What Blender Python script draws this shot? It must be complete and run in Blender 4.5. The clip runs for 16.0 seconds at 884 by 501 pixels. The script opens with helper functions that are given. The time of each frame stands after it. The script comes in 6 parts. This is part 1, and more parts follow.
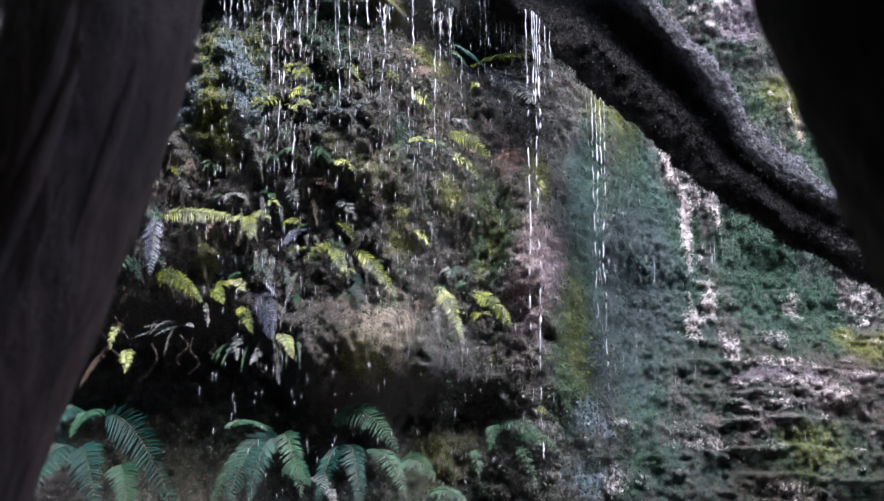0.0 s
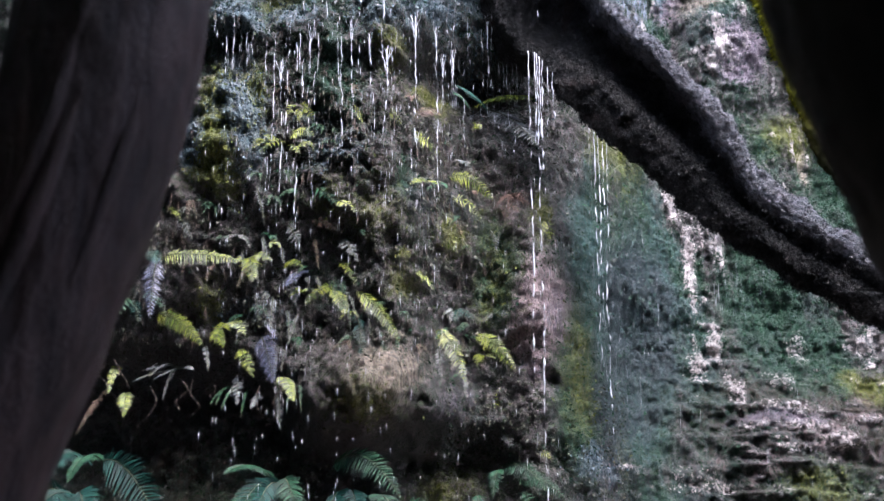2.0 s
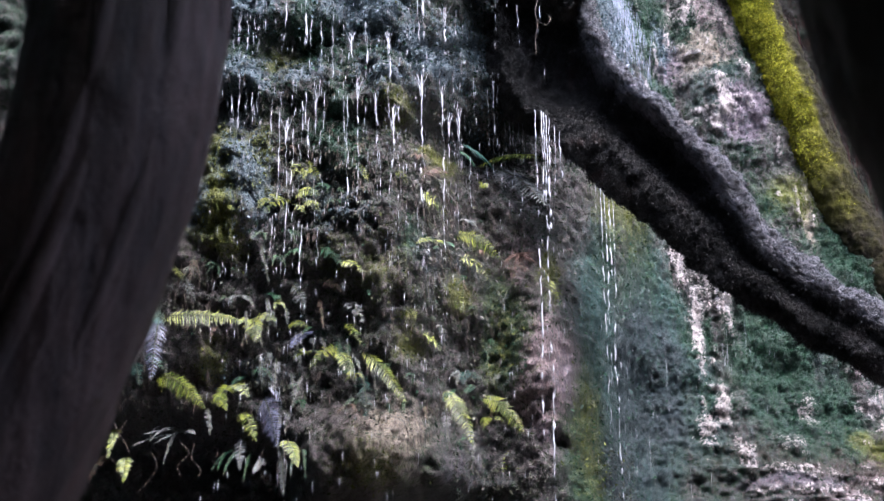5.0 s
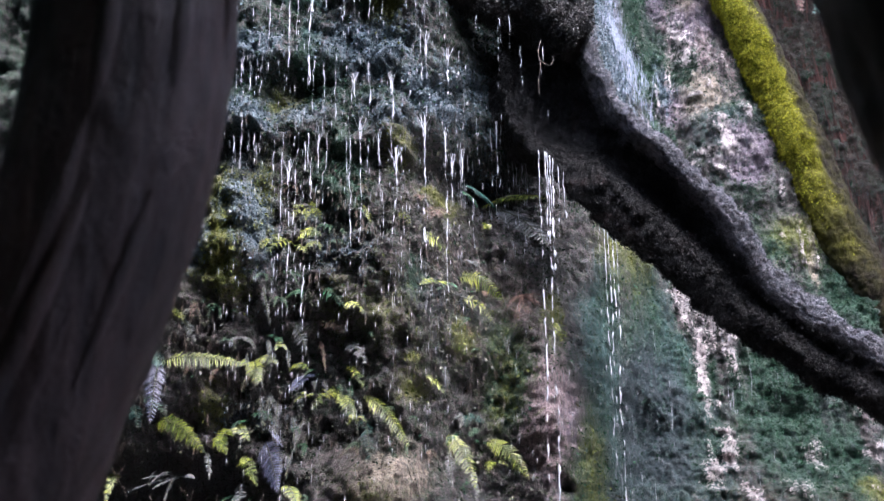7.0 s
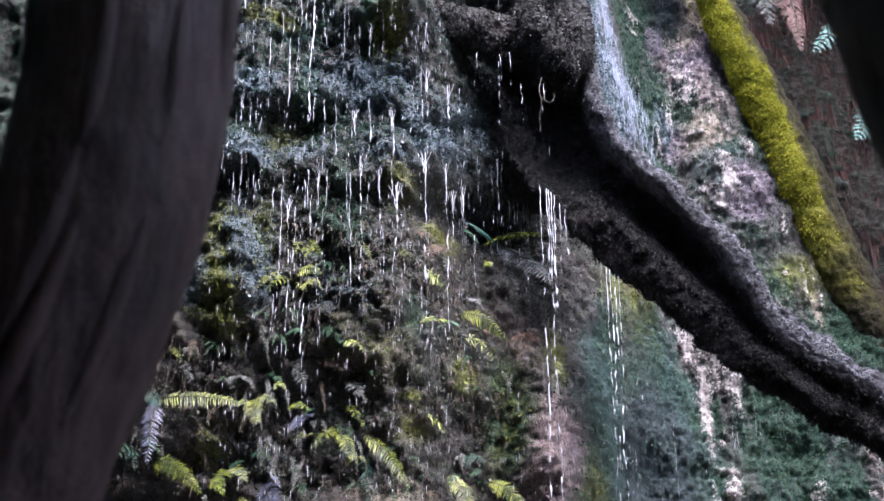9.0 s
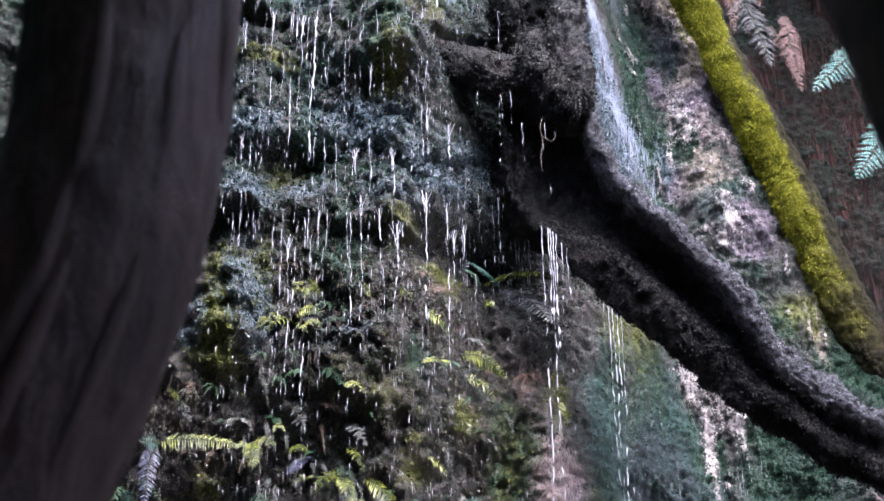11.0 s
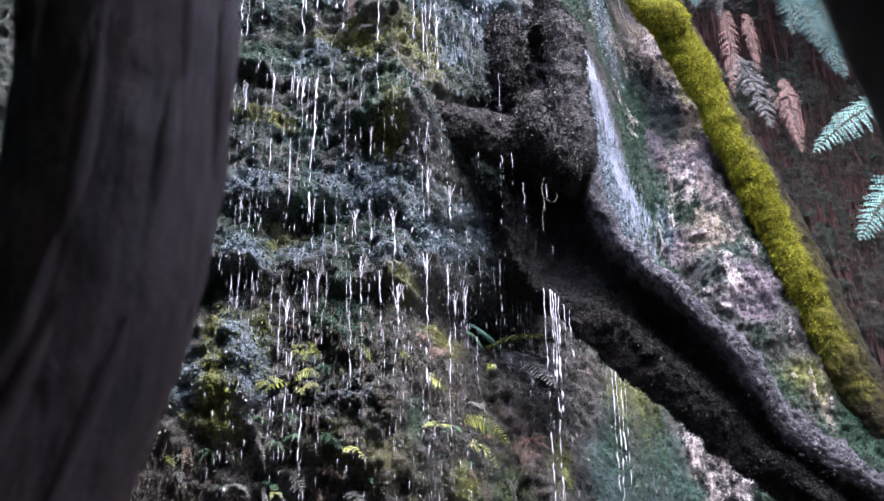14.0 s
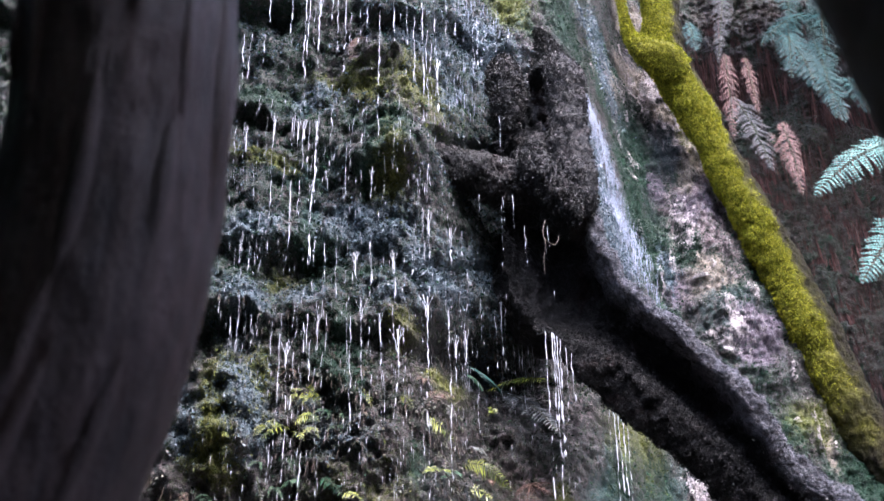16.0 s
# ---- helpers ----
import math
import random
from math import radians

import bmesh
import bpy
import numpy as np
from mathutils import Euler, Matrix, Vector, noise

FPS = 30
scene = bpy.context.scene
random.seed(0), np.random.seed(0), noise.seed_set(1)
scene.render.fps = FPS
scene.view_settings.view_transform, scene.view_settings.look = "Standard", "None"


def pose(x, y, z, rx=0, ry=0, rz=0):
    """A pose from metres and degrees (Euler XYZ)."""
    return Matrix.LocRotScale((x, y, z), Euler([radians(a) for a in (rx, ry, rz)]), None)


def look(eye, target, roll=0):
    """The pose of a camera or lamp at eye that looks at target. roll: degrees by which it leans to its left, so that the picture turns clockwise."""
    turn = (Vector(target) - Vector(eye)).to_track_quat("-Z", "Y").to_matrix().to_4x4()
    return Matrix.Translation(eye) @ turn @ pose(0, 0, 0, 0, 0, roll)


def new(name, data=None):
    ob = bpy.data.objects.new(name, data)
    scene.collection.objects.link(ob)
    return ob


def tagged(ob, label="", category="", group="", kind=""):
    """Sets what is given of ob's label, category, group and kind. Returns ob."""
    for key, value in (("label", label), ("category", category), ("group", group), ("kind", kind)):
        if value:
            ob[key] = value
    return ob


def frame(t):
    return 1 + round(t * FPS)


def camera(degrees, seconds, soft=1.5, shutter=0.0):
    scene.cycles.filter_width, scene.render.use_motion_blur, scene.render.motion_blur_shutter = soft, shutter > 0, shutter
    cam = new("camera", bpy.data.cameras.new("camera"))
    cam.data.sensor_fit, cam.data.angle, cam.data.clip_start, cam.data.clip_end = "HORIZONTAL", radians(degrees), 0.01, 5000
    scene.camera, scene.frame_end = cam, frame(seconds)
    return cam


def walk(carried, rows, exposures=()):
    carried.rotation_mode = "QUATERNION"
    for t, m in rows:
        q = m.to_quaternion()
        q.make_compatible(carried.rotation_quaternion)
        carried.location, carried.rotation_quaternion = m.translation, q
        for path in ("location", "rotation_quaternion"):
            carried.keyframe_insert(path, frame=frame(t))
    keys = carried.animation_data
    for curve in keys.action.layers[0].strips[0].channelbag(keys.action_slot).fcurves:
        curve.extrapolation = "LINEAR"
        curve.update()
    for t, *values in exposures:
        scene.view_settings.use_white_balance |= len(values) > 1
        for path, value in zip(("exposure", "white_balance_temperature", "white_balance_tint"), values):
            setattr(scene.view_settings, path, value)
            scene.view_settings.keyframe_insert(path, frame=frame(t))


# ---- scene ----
cam = camera(42.81, 16.0, soft=1.35)
cam.data.dof.use_dof = True
cam.data.dof.focus_distance = 5.0
cam.data.dof.aperture_fstop = 4.6
ROWS = [
    (0, 0.0000, 0.0000, 1.5000, 99.876, 0.295, 0.051),
    (0.5, -0.0021, 0.0124, 1.5054, 100.384, 0.260, 0.035),
    (1, -0.0029, 0.0167, 1.5085, 100.831, 0.263, 0.057),
    (1.5, -0.0066, 0.0313, 1.5087, 101.426, 0.277, 0.053),
    (2, -0.0103, 0.0390, 1.5087, 101.988, 0.316, 0.063),
    (2.5, -0.0182, 0.0533, 1.5084, 102.557, 0.353, 0.043),
    (3, -0.0242, 0.0656, 1.5126, 103.078, 0.407, 0.049),
    (3.5, -0.0292, 0.0754, 1.5148, 103.609, 0.451, 0.054),
    (4, -0.0330, 0.0851, 1.5189, 104.069, 0.411, 0.041),
    (6.5, -0.0524, 0.1381, 1.5259, 106.702, 0.446, 0.038),
    (7, -0.0549, 0.1501, 1.5269, 107.254, 0.468, 0.046),
    (7.5, -0.0582, 0.1635, 1.5293, 107.722, 0.512, 0.034),
    (8, -0.0575, 0.1729, 1.5299, 108.260, 0.504, 0.053),
    (8.5, -0.0576, 0.1832, 1.5317, 108.733, 0.521, 0.062),
    (9, -0.0571, 0.1905, 1.5316, 109.267, 0.506, 0.075),
    (11.5, -0.0614, 0.2394, 1.5429, 111.869, 0.666, 0.147),
    (12, -0.0617, 0.2486, 1.5475, 112.390, 0.656, 0.156),
    (12.5, -0.0623, 0.2563, 1.5514, 112.912, 0.663, 0.152),
    (13, -0.0629, 0.2642, 1.5521, 113.413, 0.680, 0.153),
    (13.5, -0.0616, 0.2658, 1.5527, 113.957, 0.669, 0.174),
    (14, -0.0634, 0.2792, 1.5579, 114.518, 0.672, 0.157),
    (14.5, -0.0632, 0.2848, 1.5592, 115.032, 0.711, 0.188),
    (15, -0.0649, 0.2949, 1.5636, 115.607, 0.727, 0.175),
    (15.5, -0.0653, 0.2993, 1.5642, 116.185, 0.701, 0.171),
    (16, -0.0658, 0.3072, 1.5665, 116.737, 0.689, 0.174),
]
walk(cam, [(t, pose(x, y, z, rx, ry, rz)) for t, x, y, z, rx, ry, rz in ROWS], exposures=[(0.0, 1.27, 5400, 17), (6.0, 1.28, 5430, 19), (16.0, 1.31, 5470, 22)])

# ---- light: a dull sky over a wooded gully ----
world = bpy.data.worlds.new("overcast_sky")
scene.world = world
world.use_nodes = True
wt = world.node_tree
sky = wt.nodes.new("ShaderNodeTexSky")
sky.sky_type = "NISHITA"
sky.sun_disc = False
sky.sun_elevation = radians(58)
sky.sun_rotation = radians(150)
sky.dust_density = 8.0
sky.ozone_density = 0.4
wt.links.new(sky.outputs[0], wt.nodes["Background"].inputs[0])
wt.nodes["Background"].inputs[1].default_value = 0.34
sun = new("sun", bpy.data.lights.new("sun", "SUN"))
sun.data.energy = 1.5
sun.data.angle = radians(40)
sun.data.color = (1.0, 0.98, 0.95)
sun.matrix_world = look((2.6, -3.2, 10.4), (0.0, 4.5, 2.8))


# ---- noise for shapes ----
def lattice(ix, iy, iz, seed):
    h = (ix * 374761393 + iy * 668265263 + iz * 2147483647 + seed * 1274126177) & 0xFFFFFFFF
    h = ((h ^ (h >> 13)) * 1274126177) & 0xFFFFFFFF
    h = ((h ^ (h >> 16)) * 2246822519) & 0xFFFFFFFF
    return ((h ^ (h >> 15)) & 0xFFFF) / 65535.0


def vnoise(x, y, z, seed=0):
    """Smooth value noise from 0 to 1."""
    x, y, z = np.broadcast_arrays(np.asarray(x, float), np.asarray(y, float), np.asarray(z, float))
    ix, iy, iz = (np.floor(v).astype(np.int64) for v in (x, y, z))
    fx, fy, fz = x - ix, y - iy, z - iz
    fx, fy, fz = (f * f * f * (f * (f * 6 - 15) + 10) for f in (fx, fy, fz))
    total = 0
    for a in (0, 1):
        for b in (0, 1):
            for c in (0, 1):
                w = (fx if a else 1 - fx) * (fy if b else 1 - fy) * (fz if c else 1 - fz)
                total = total + w * lattice(ix + a, iy + b, iz + c, seed)
    return total


def fbm(x, y, z, octaves=4, seed=0, gain=0.5):
    total, amp, norm = 0, 1.0, 0.0
    for k in range(octaves):
        total = total + amp * vnoise(np.asarray(x) * 2 ** k, np.asarray(y) * 2 ** k, np.asarray(z) * 2 ** k, seed + k)
        norm, amp = norm + amp, amp * gain
    return total / norm


def step(a, b, v):
    u = np.clip((np.asarray(v, float) - a) / (b - a), 0, 1)
    return u * u * (3 - 2 * u)


# ---- materials ----
def material(name):
    m = bpy.data.materials.new(name)
    m.use_nodes = True
    return m, m.node_tree.nodes, m.node_tree.links, m.node_tree.nodes["Principled BSDF"]


def noise_node(nodes, links, scale, detail=6.0, rough=0.6, stretch=None):
    co = nodes.new("ShaderNodeNewGeometry")
    tex = nodes.new("ShaderNodeTexNoise")
    tex.inputs["Scale"].default_value, tex.inputs["Detail"].default_value, tex.inputs["Roughness"].default_value = scale, detail, rough
    if stretch:
        mapping = nodes.new("ShaderNodeMapping")
        mapping.inputs["Scale"].default_value = stretch
        links.new(co.outputs["Position"], mapping.inputs["Vector"])
        links.new(mapping.outputs[0], tex.inputs["Vector"])
    else:
        links.new(co.outputs["Position"], tex.inputs["Vector"])
    return tex.outputs["Fac"]


def ramp(nodes, links, fac, stops):
    r = nodes.new("ShaderNodeValToRGB")
    while len(r.color_ramp.elements) < len(stops):
        r.color_ramp.elements.new(0.5)
    for e, (p, c) in zip(r.color_ramp.elements, stops):
        e.position = p
        e.color = (*c, 1) if len(c) == 3 else c
    links.new(fac, r.inputs[0])
    return r.outputs[0]


def mix(nodes, links, fac, a, b):
    n = nodes.new("ShaderNodeMix")
    n.data_type = "RGBA"
    links.new(fac, n.inputs[0])
    for socket, v in ((n.inputs[6], a), (n.inputs[7], b)):
        if isinstance(v, tuple):
            socket.default_value = (*v, 1)
        else:
            links.new(v, socket)
    return n.outputs[2]


def maths(nodes, links, op, a, b, c=None):
    n = nodes.new("ShaderNodeMath")
    n.operation = op
    for socket, v in zip(n.inputs, (a, b, c)):
        if v is None:
            continue
        if isinstance(v, (int, float)):
            socket.default_value = v
        else:
            links.new(v, socket)
    return n.outputs[0]


def bump(nodes, links, bsdf, heights, strength=0.6, distance=0.01):
    last = None
    for h, d in heights:
        b = nodes.new("ShaderNodeBump")
        b.inputs["Strength"].default_value, b.inputs["Distance"].default_value = strength, d
        links.new(h, b.inputs["Height"])
        if last:
            links.new(last, b.inputs["Normal"])
        last = b.outputs[0]
    links.new(last, bsdf.inputs["Normal"])


def rock_material():
    m, n, l, p = material("wet_mossy_rock")
    fine, mid = noise_node(n, l, 125, 6, 0.75), noise_node(n, l, 48, 8, 0.7)
    streak = noise_node(n, l, 1.0, 6, 0.65, (60, 60, 7))
    grain = maths(n, l, "ADD", maths(n, l, "MULTIPLY_ADD", mid, 2.4, -0.95), maths(n, l, "MULTIPLY_ADD", fine, 1.6, -0.55))
    drip = maths(n, l, "ADD", maths(n, l, "MULTIPLY_ADD", noise_node(n, l, 1.0, 8, 0.7, (46, 46, 12)), 2.6, -1.05), maths(n, l, "MULTIPLY_ADD", fine, 1.6, -0.55))
    col = ramp(n, l, mid, [(0.34, (0.048, 0.042, 0.042)), (0.5, (0.105, 0.090, 0.090)), (0.66, (0.205, 0.176, 0.178))])
    col = mix(n, l, ramp(n, l, streak, [(0.45, (0, 0, 0)), (0.75, (0.5, 0.5, 0.5))]), col, (0.045, 0.042, 0.03))
    # cracked plates of bedded rock
    co, stretch = n.new("ShaderNodeNewGeometry"), n.new("ShaderNodeVectorMath")
    stretch.operation = "MULTIPLY_ADD"
    warp = n.new("ShaderNodeTexNoise")
    warp.inputs["Scale"].default_value, warp.inputs["Detail"].default_value = 14.0, 4.0
    l.new(co.outputs["Position"], warp.inputs["Vector"])
    l.new(co.outputs["Position"], stretch.inputs[0])
    stretch.inputs[1].default_value = (24, 24, 44)
    l.new(warp.outputs["Color"], stretch.inputs[2])
    plates = []
    for feature, out in (("DISTANCE_TO_EDGE", "Distance"), ("F1", "Color")):
        v = n.new("ShaderNodeTexVoronoi")
        v.feature = feature
        v.inputs["Scale"].default_value = 1.0
        l.new(stretch.outputs[0], v.inputs["Vector"])
        plates.append(v.outputs[out])
    crack = n.new("ShaderNodeMapRange")
    crack.inputs["From Min"].default_value, crack.inputs["From Max"].default_value = 0.01, 0.11
    l.new(plates[0], crack.inputs["Value"])
    gap = maths(n, l, "SUBTRACT", 1.0, crack.outputs[0])
    cell = ramp(n, l, plates[1], [(0.0, (0, 0, 0)), (1.0, (1, 1, 1))])
    col = mix(n, l, maths(n, l, "MULTIPLY", gap, 0.6), col, (0.012, 0.011, 0.012))
    chip = maths(n, l, "ADD", maths(n, l, "MULTIPLY", gap, 0.45), maths(n, l, "MULTIPLY", cell, 0.35))
    fleck = maths(n, l, "MULTIPLY_ADD", noise_node(n, l, 1.0, 4, 0.65, (54, 54, 28)), 3.4, -1.12)
    for layer, low, high, width in (
        # peat tone also serves as painted shade in the gully
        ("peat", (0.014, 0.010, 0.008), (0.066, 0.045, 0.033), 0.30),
        ("teal", (0.012, 0.032, 0.032), (0.062, 0.132, 0.120), 0.30),
        ("pink", (0.10, 0.072, 0.075), (0.38, 0.300, 0.303), 0.18),
        ("moss", (0.007, 0.022, 0.015), (0.036, 0.088, 0.050), 0.20),
        ("plum", (0.075, 0.064, 0.084), (0.235, 0.195, 0.235), 0.18),
        ("tan", (0.10, 0.085, 0.065), (0.46, 0.405, 0.325), 0.16),
        ("gold", (0.075, 0.088, 0.024), (0.23, 0.25, 0.055), 0.30),
        ("blue", (0.03, 0.05, 0.055), (0.25, 0.33, 0.38), 0.25),
        ("pale", (0.19, 0.16, 0.155), (0.78, 0.73, 0.715), 0.05),
        ("wet", (0.014, 0.024, 0.028), (0.046, 0.064, 0.070), 0.30),
    ):
        a = n.new("ShaderNodeAttribute")
        a.attribute_name = layer
        # ragged edge: the cover wins where its weight beats the grain
        edge = maths(n, l, "SUBTRACT", maths(n, l, "MULTIPLY", a.outputs["Fac"], 1.25 if layer == "pale" else 1.15), maths(n, l, "ADD", fleck, chip) if layer == "pale" else drip if layer in ("pink", "plum", "tan", "teal", "wet", "blue") else grain)
        f = n.new("ShaderNodeMapRange")
        f.inputs["From Min"].default_value, f.inputs["From Max"].default_value = -width, width
        l.new(edge, f.inputs["Value"])
        tone = ramp(n, l, maths(n, l, "ADD", maths(n, l, "MULTIPLY", fine, 0.6), maths(n, l, "MULTIPLY", mid, 0.4)), [(0.32, low), (0.68, high)])
        col = mix(n, l, f.outputs[0], col, tone)
    stain = n.new("ShaderNodeMix")
    stain.data_type, stain.blend_type = "RGBA", "MULTIPLY"
    stain.inputs[0].default_value = 1.0
    l.new(col, stain.inputs[6])
    l.new(ramp(n, l, streak, [(0.36, (0.55, 0.55, 0.57)), (0.58, (1.25, 1.24, 1.23))]), stain.inputs[7])
    col = stain.outputs[2]
    l.new(col, p.inputs["Base Color"])
    l.new(ramp(n, l, mid, [(0.35, (0.22,) * 3), (0.65, (0.6,) * 3)]), p.inputs["Roughness"])
    p.inputs["Specular IOR Level"].default_value = 0.32
    bump(n, l, p, [(mid, 0.03), (fine, 0.012)], 1.0)
    return m


def leaf_material(name, dark, light, gloss=0.35, sheen=None):
    m, n, l, p = material(name)
    info = n.new("ShaderNodeNewGeometry")
    var = noise_node(n, l, 9, 3, 0.5)
    f = maths(n, l, "ADD", maths(n, l, "MULTIPLY", info.outputs["Random Per Island"], 0.8), maths(n, l, "MULTIPLY", var, 0.3))
    l.new(ramp(n, l, f, [(0.15, dark), (0.85, light)]), p.inputs["Base Color"])
    p.inputs["Roughness"].default_value = gloss
    p.inputs["Specular IOR Level"].default_value = 0.35 if gloss < 0.45 else 0.2
    return m


def bark_material(name, dark, light, stretch=(45, 45, 6), depth=0.02, gloss=(0.4, 0.8), tint=None, shine=0.5):
    m, n, l, p = material(name)
    long_grain, grit, blotch = noise_node(n, l, 1.0, 8, 0.65, stretch), noise_node(n, l, 150, 4, 0.7), noise_node(n, l, 7, 5, 0.6)
    col = ramp(n, l, long_grain, [(0.3, dark), (0.7, light)])
    if tint:
        col = mix(n, l, ramp(n, l, blotch, [(0.52, (0, 0, 0)), (0.68, (0.8, 0.8, 0.8))]), col, tint)
    l.new(col, p.inputs["Base Color"])
    l.new(ramp(n, l, blotch, [(0.3, (gloss[0],) * 3), (0.7, (gloss[1],) * 3)]), p.inputs["Roughness"])
    p.inputs["Specular IOR Level"].default_value = shine
    bump(n, l, p, [(long_grain, depth), (grit, 0.006)], 0.9)
    return m


def log_material():
    """Wet black wood with red-brown sores, and the sky's sheen painted grey along the rim."""
    m, n, l, p = material("wet_black_log")
    grain, grit, blotch = noise_node(n, l, 42, 8, 0.65), noise_node(n, l, 170, 4, 0.7), noise_node(n, l, 6, 5, 0.6)
    fibre = noise_node(n, l, 1.0, 6, 0.6, (34, 60, 50))
    col = ramp(n, l, grain, [(0.32, (0.0055, 0.0057, 0.0056)), (0.68, (0.020, 0.020, 0.020))])
    col = mix(n, l, ramp(n, l, blotch, [(0.60, (0, 0, 0)), (0.70, (0.8, 0.8, 0.8))]), col, (0.034, 0.013, 0.010))
    # sheen of the sky on the rim, put into the base colour
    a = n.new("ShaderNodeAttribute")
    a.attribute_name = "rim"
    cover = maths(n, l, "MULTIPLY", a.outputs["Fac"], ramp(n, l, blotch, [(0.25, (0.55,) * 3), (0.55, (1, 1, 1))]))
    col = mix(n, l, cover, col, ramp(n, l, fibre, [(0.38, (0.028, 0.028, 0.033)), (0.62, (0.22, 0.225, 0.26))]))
    l.new(col, p.inputs["Base Color"])
    l.new(ramp(n, l, grit, [(0.3, (0.22,) * 3), (0.7, (0.6,) * 3)]), p.inputs["Roughness"])
    p.inputs["Specular IOR Level"].default_value = 0.35
    bump(n, l, p, [(grain, 0.035), (grit, 0.014)], 1.0)
    return m


def plain_material(name, dark, light, scale=20, rough=0.7):
    m, n, l, p = material(name)
    f = noise_node(n, l, scale, 6, 0.65)
    l.new(ramp(n, l, f, [(0.3, dark), (0.7, light)]), p.inputs["Base Color"])
    p.inputs["Roughness"].default_value = rough
    bump(n, l, p, [(f, 0.02)], 0.8)
    return m


def mossy_bark_material():
    """Dark olive-brown bark under yellow moss; the bark's darkness also paints in the shaded side."""
    m, n, l, p = material("moss_covered_bark")
    fibre, clump, fine = noise_node(n, l, 1.0, 6, 0.65, (34, 34, 5)), noise_node(n, l, 26, 5, 0.6), noise_node(n, l, 90, 5, 0.7)
    bark = ramp(n, l, fibre, [(0.3, (0.005, 0.004, 0.003)), (0.7, (0.024, 0.019, 0.011))])
    bark = mix(n, l, ramp(n, l, clump, [(0.40, (0, 0, 0)), (0.62, (0.6,) * 3)]), bark, (0.030, 0.030, 0.006))
    green = ramp(n, l, maths(n, l, "ADD", maths(n, l, "MULTIPLY", fine, 0.6), maths(n, l, "MULTIPLY", clump, 0.4)), [(0.34, (0.030, 0.034, 0.004)), (0.62, (0.20, 0.195, 0.014))])
    a = n.new("ShaderNodeAttribute")
    a.attribute_name = "moss"
    l.new(mix(n, l, a.outputs["Fac"], bark, green), p.inputs["Base Color"])
    p.inputs["Roughness"].default_value = 0.9
    p.inputs["Specular IOR Level"].default_value = 0.2
    bump(n, l, p, [(clump, 0.03), (fine, 0.015)], 0.9)
    return m


def water_material(name, tint):
    m, n, l, p = material(name)
    p.inputs["Base Color"].default_value = (*tint, 1)
    p.inputs["Roughness"].default_value = 0.12
    p.inputs["Transmission Weight"].default_value = 0.25
    p.inputs["IOR"].default_value = 1.33
    return m


ROCK = rock_material()
leaf_green = leaf_material("fern_green", (0.008, 0.030, 0.017), (0.034, 0.100, 0.050), 0.5)
leaf_yellow = leaf_material("fern_yellow_green", (0.045, 0.075, 0.013), (0.26, 0.30, 0.042))
leaf_teal = leaf_material("fern_blue_green", (0.003, 0.018, 0.015), (0.016, 0.074, 0.058), 0.5)
leaf_silver = leaf_material("fern_weathered_grey", (0.03, 0.036, 0.038), (0.19, 0.205, 0.20), 0.4)
leaf_violet = leaf_material("fern_wet_violet_grey", (0.04, 0.046, 0.08), (0.17, 0.185, 0.27), 0.35)
leaf_dead = leaf_material("fern_dead_brown", (0.032, 0.022, 0.017), (0.150, 0.096, 0.075), 0.6)
leaf_pale_teal = leaf_material("tree_fern_pale_green", (0.035, 0.11, 0.09), (0.18, 0.33, 0.29), 0.5)
# the grey and teal gully tones hold part of the gully's dimness as colour
leaf_gully_grey = leaf_material("gully_fern_grey", (0.02, 0.022, 0.024), (0.11, 0.115, 0.12), 0.5)
leaf_gully_dead = leaf_material("gully_fern_dead", (0.03, 0.016, 0.014), (0.20, 0.115, 0.103), 0.6)
leaf_gully_teal = leaf_material("gully_fern_blue_green", (0.006, 0.028, 0.028), (0.030, 0.095, 0.090), 0.55)
STEM = plain_material("fern_stem", (0.030, 0.038, 0.020), (0.085, 0.095, 0.042), 60)
MOSS_GREEN = leaf_material("moss_deep_green", (0.006, 0.022, 0.013), (0.033, 0.088, 0.046), 0.75)
MOSS_GOLD = leaf_material("moss_gold_green", (0.075, 0.092, 0.024), (0.18, 0.20, 0.050), 0.7)
MOSS_GREY = leaf_material("liverwort_grey_green", (0.016, 0.026, 0.028), (0.20, 0.26, 0.30), 0.25)
HUMUS = leaf_material("hanging_rootlets", (0.018, 0.014, 0.012), (0.105, 0.082, 0.066), 0.4)
LOG_BARK = log_material()
KNOT_BARK = bark_material("wet_crusted_log", (0.004, 0.004, 0.004), (0.020, 0.020, 0.019), (55, 55, 55), 0.03, (0.25, 0.55), (0.020, 0.012, 0.010), 0.4)
TRUNK_BARK = bark_material("dark_brown_bark", (0.004, 0.003, 0.003), (0.078, 0.048, 0.044), (30, 30, 4.5), 0.014, (0.4, 0.65), (0.034, 0.016, 0.013), 0.35)
NEAR_BARK = bark_material("black_bark", (0.012, 0.011, 0.010), (0.05, 0.042, 0.038), (50, 50, 9), 0.012, (0.5, 0.8))
MOSS_TRUNK = mossy_bark_material()
EARTH = plain_material("dark_forest_earth", (0.04, 0.03, 0.022), (0.13, 0.10, 0.075), 9)
WATER = water_material("falling_water", (0.66, 0.69, 0.74))
VEIL = water_material("sliding_water", (0.40, 0.45, 0.56))


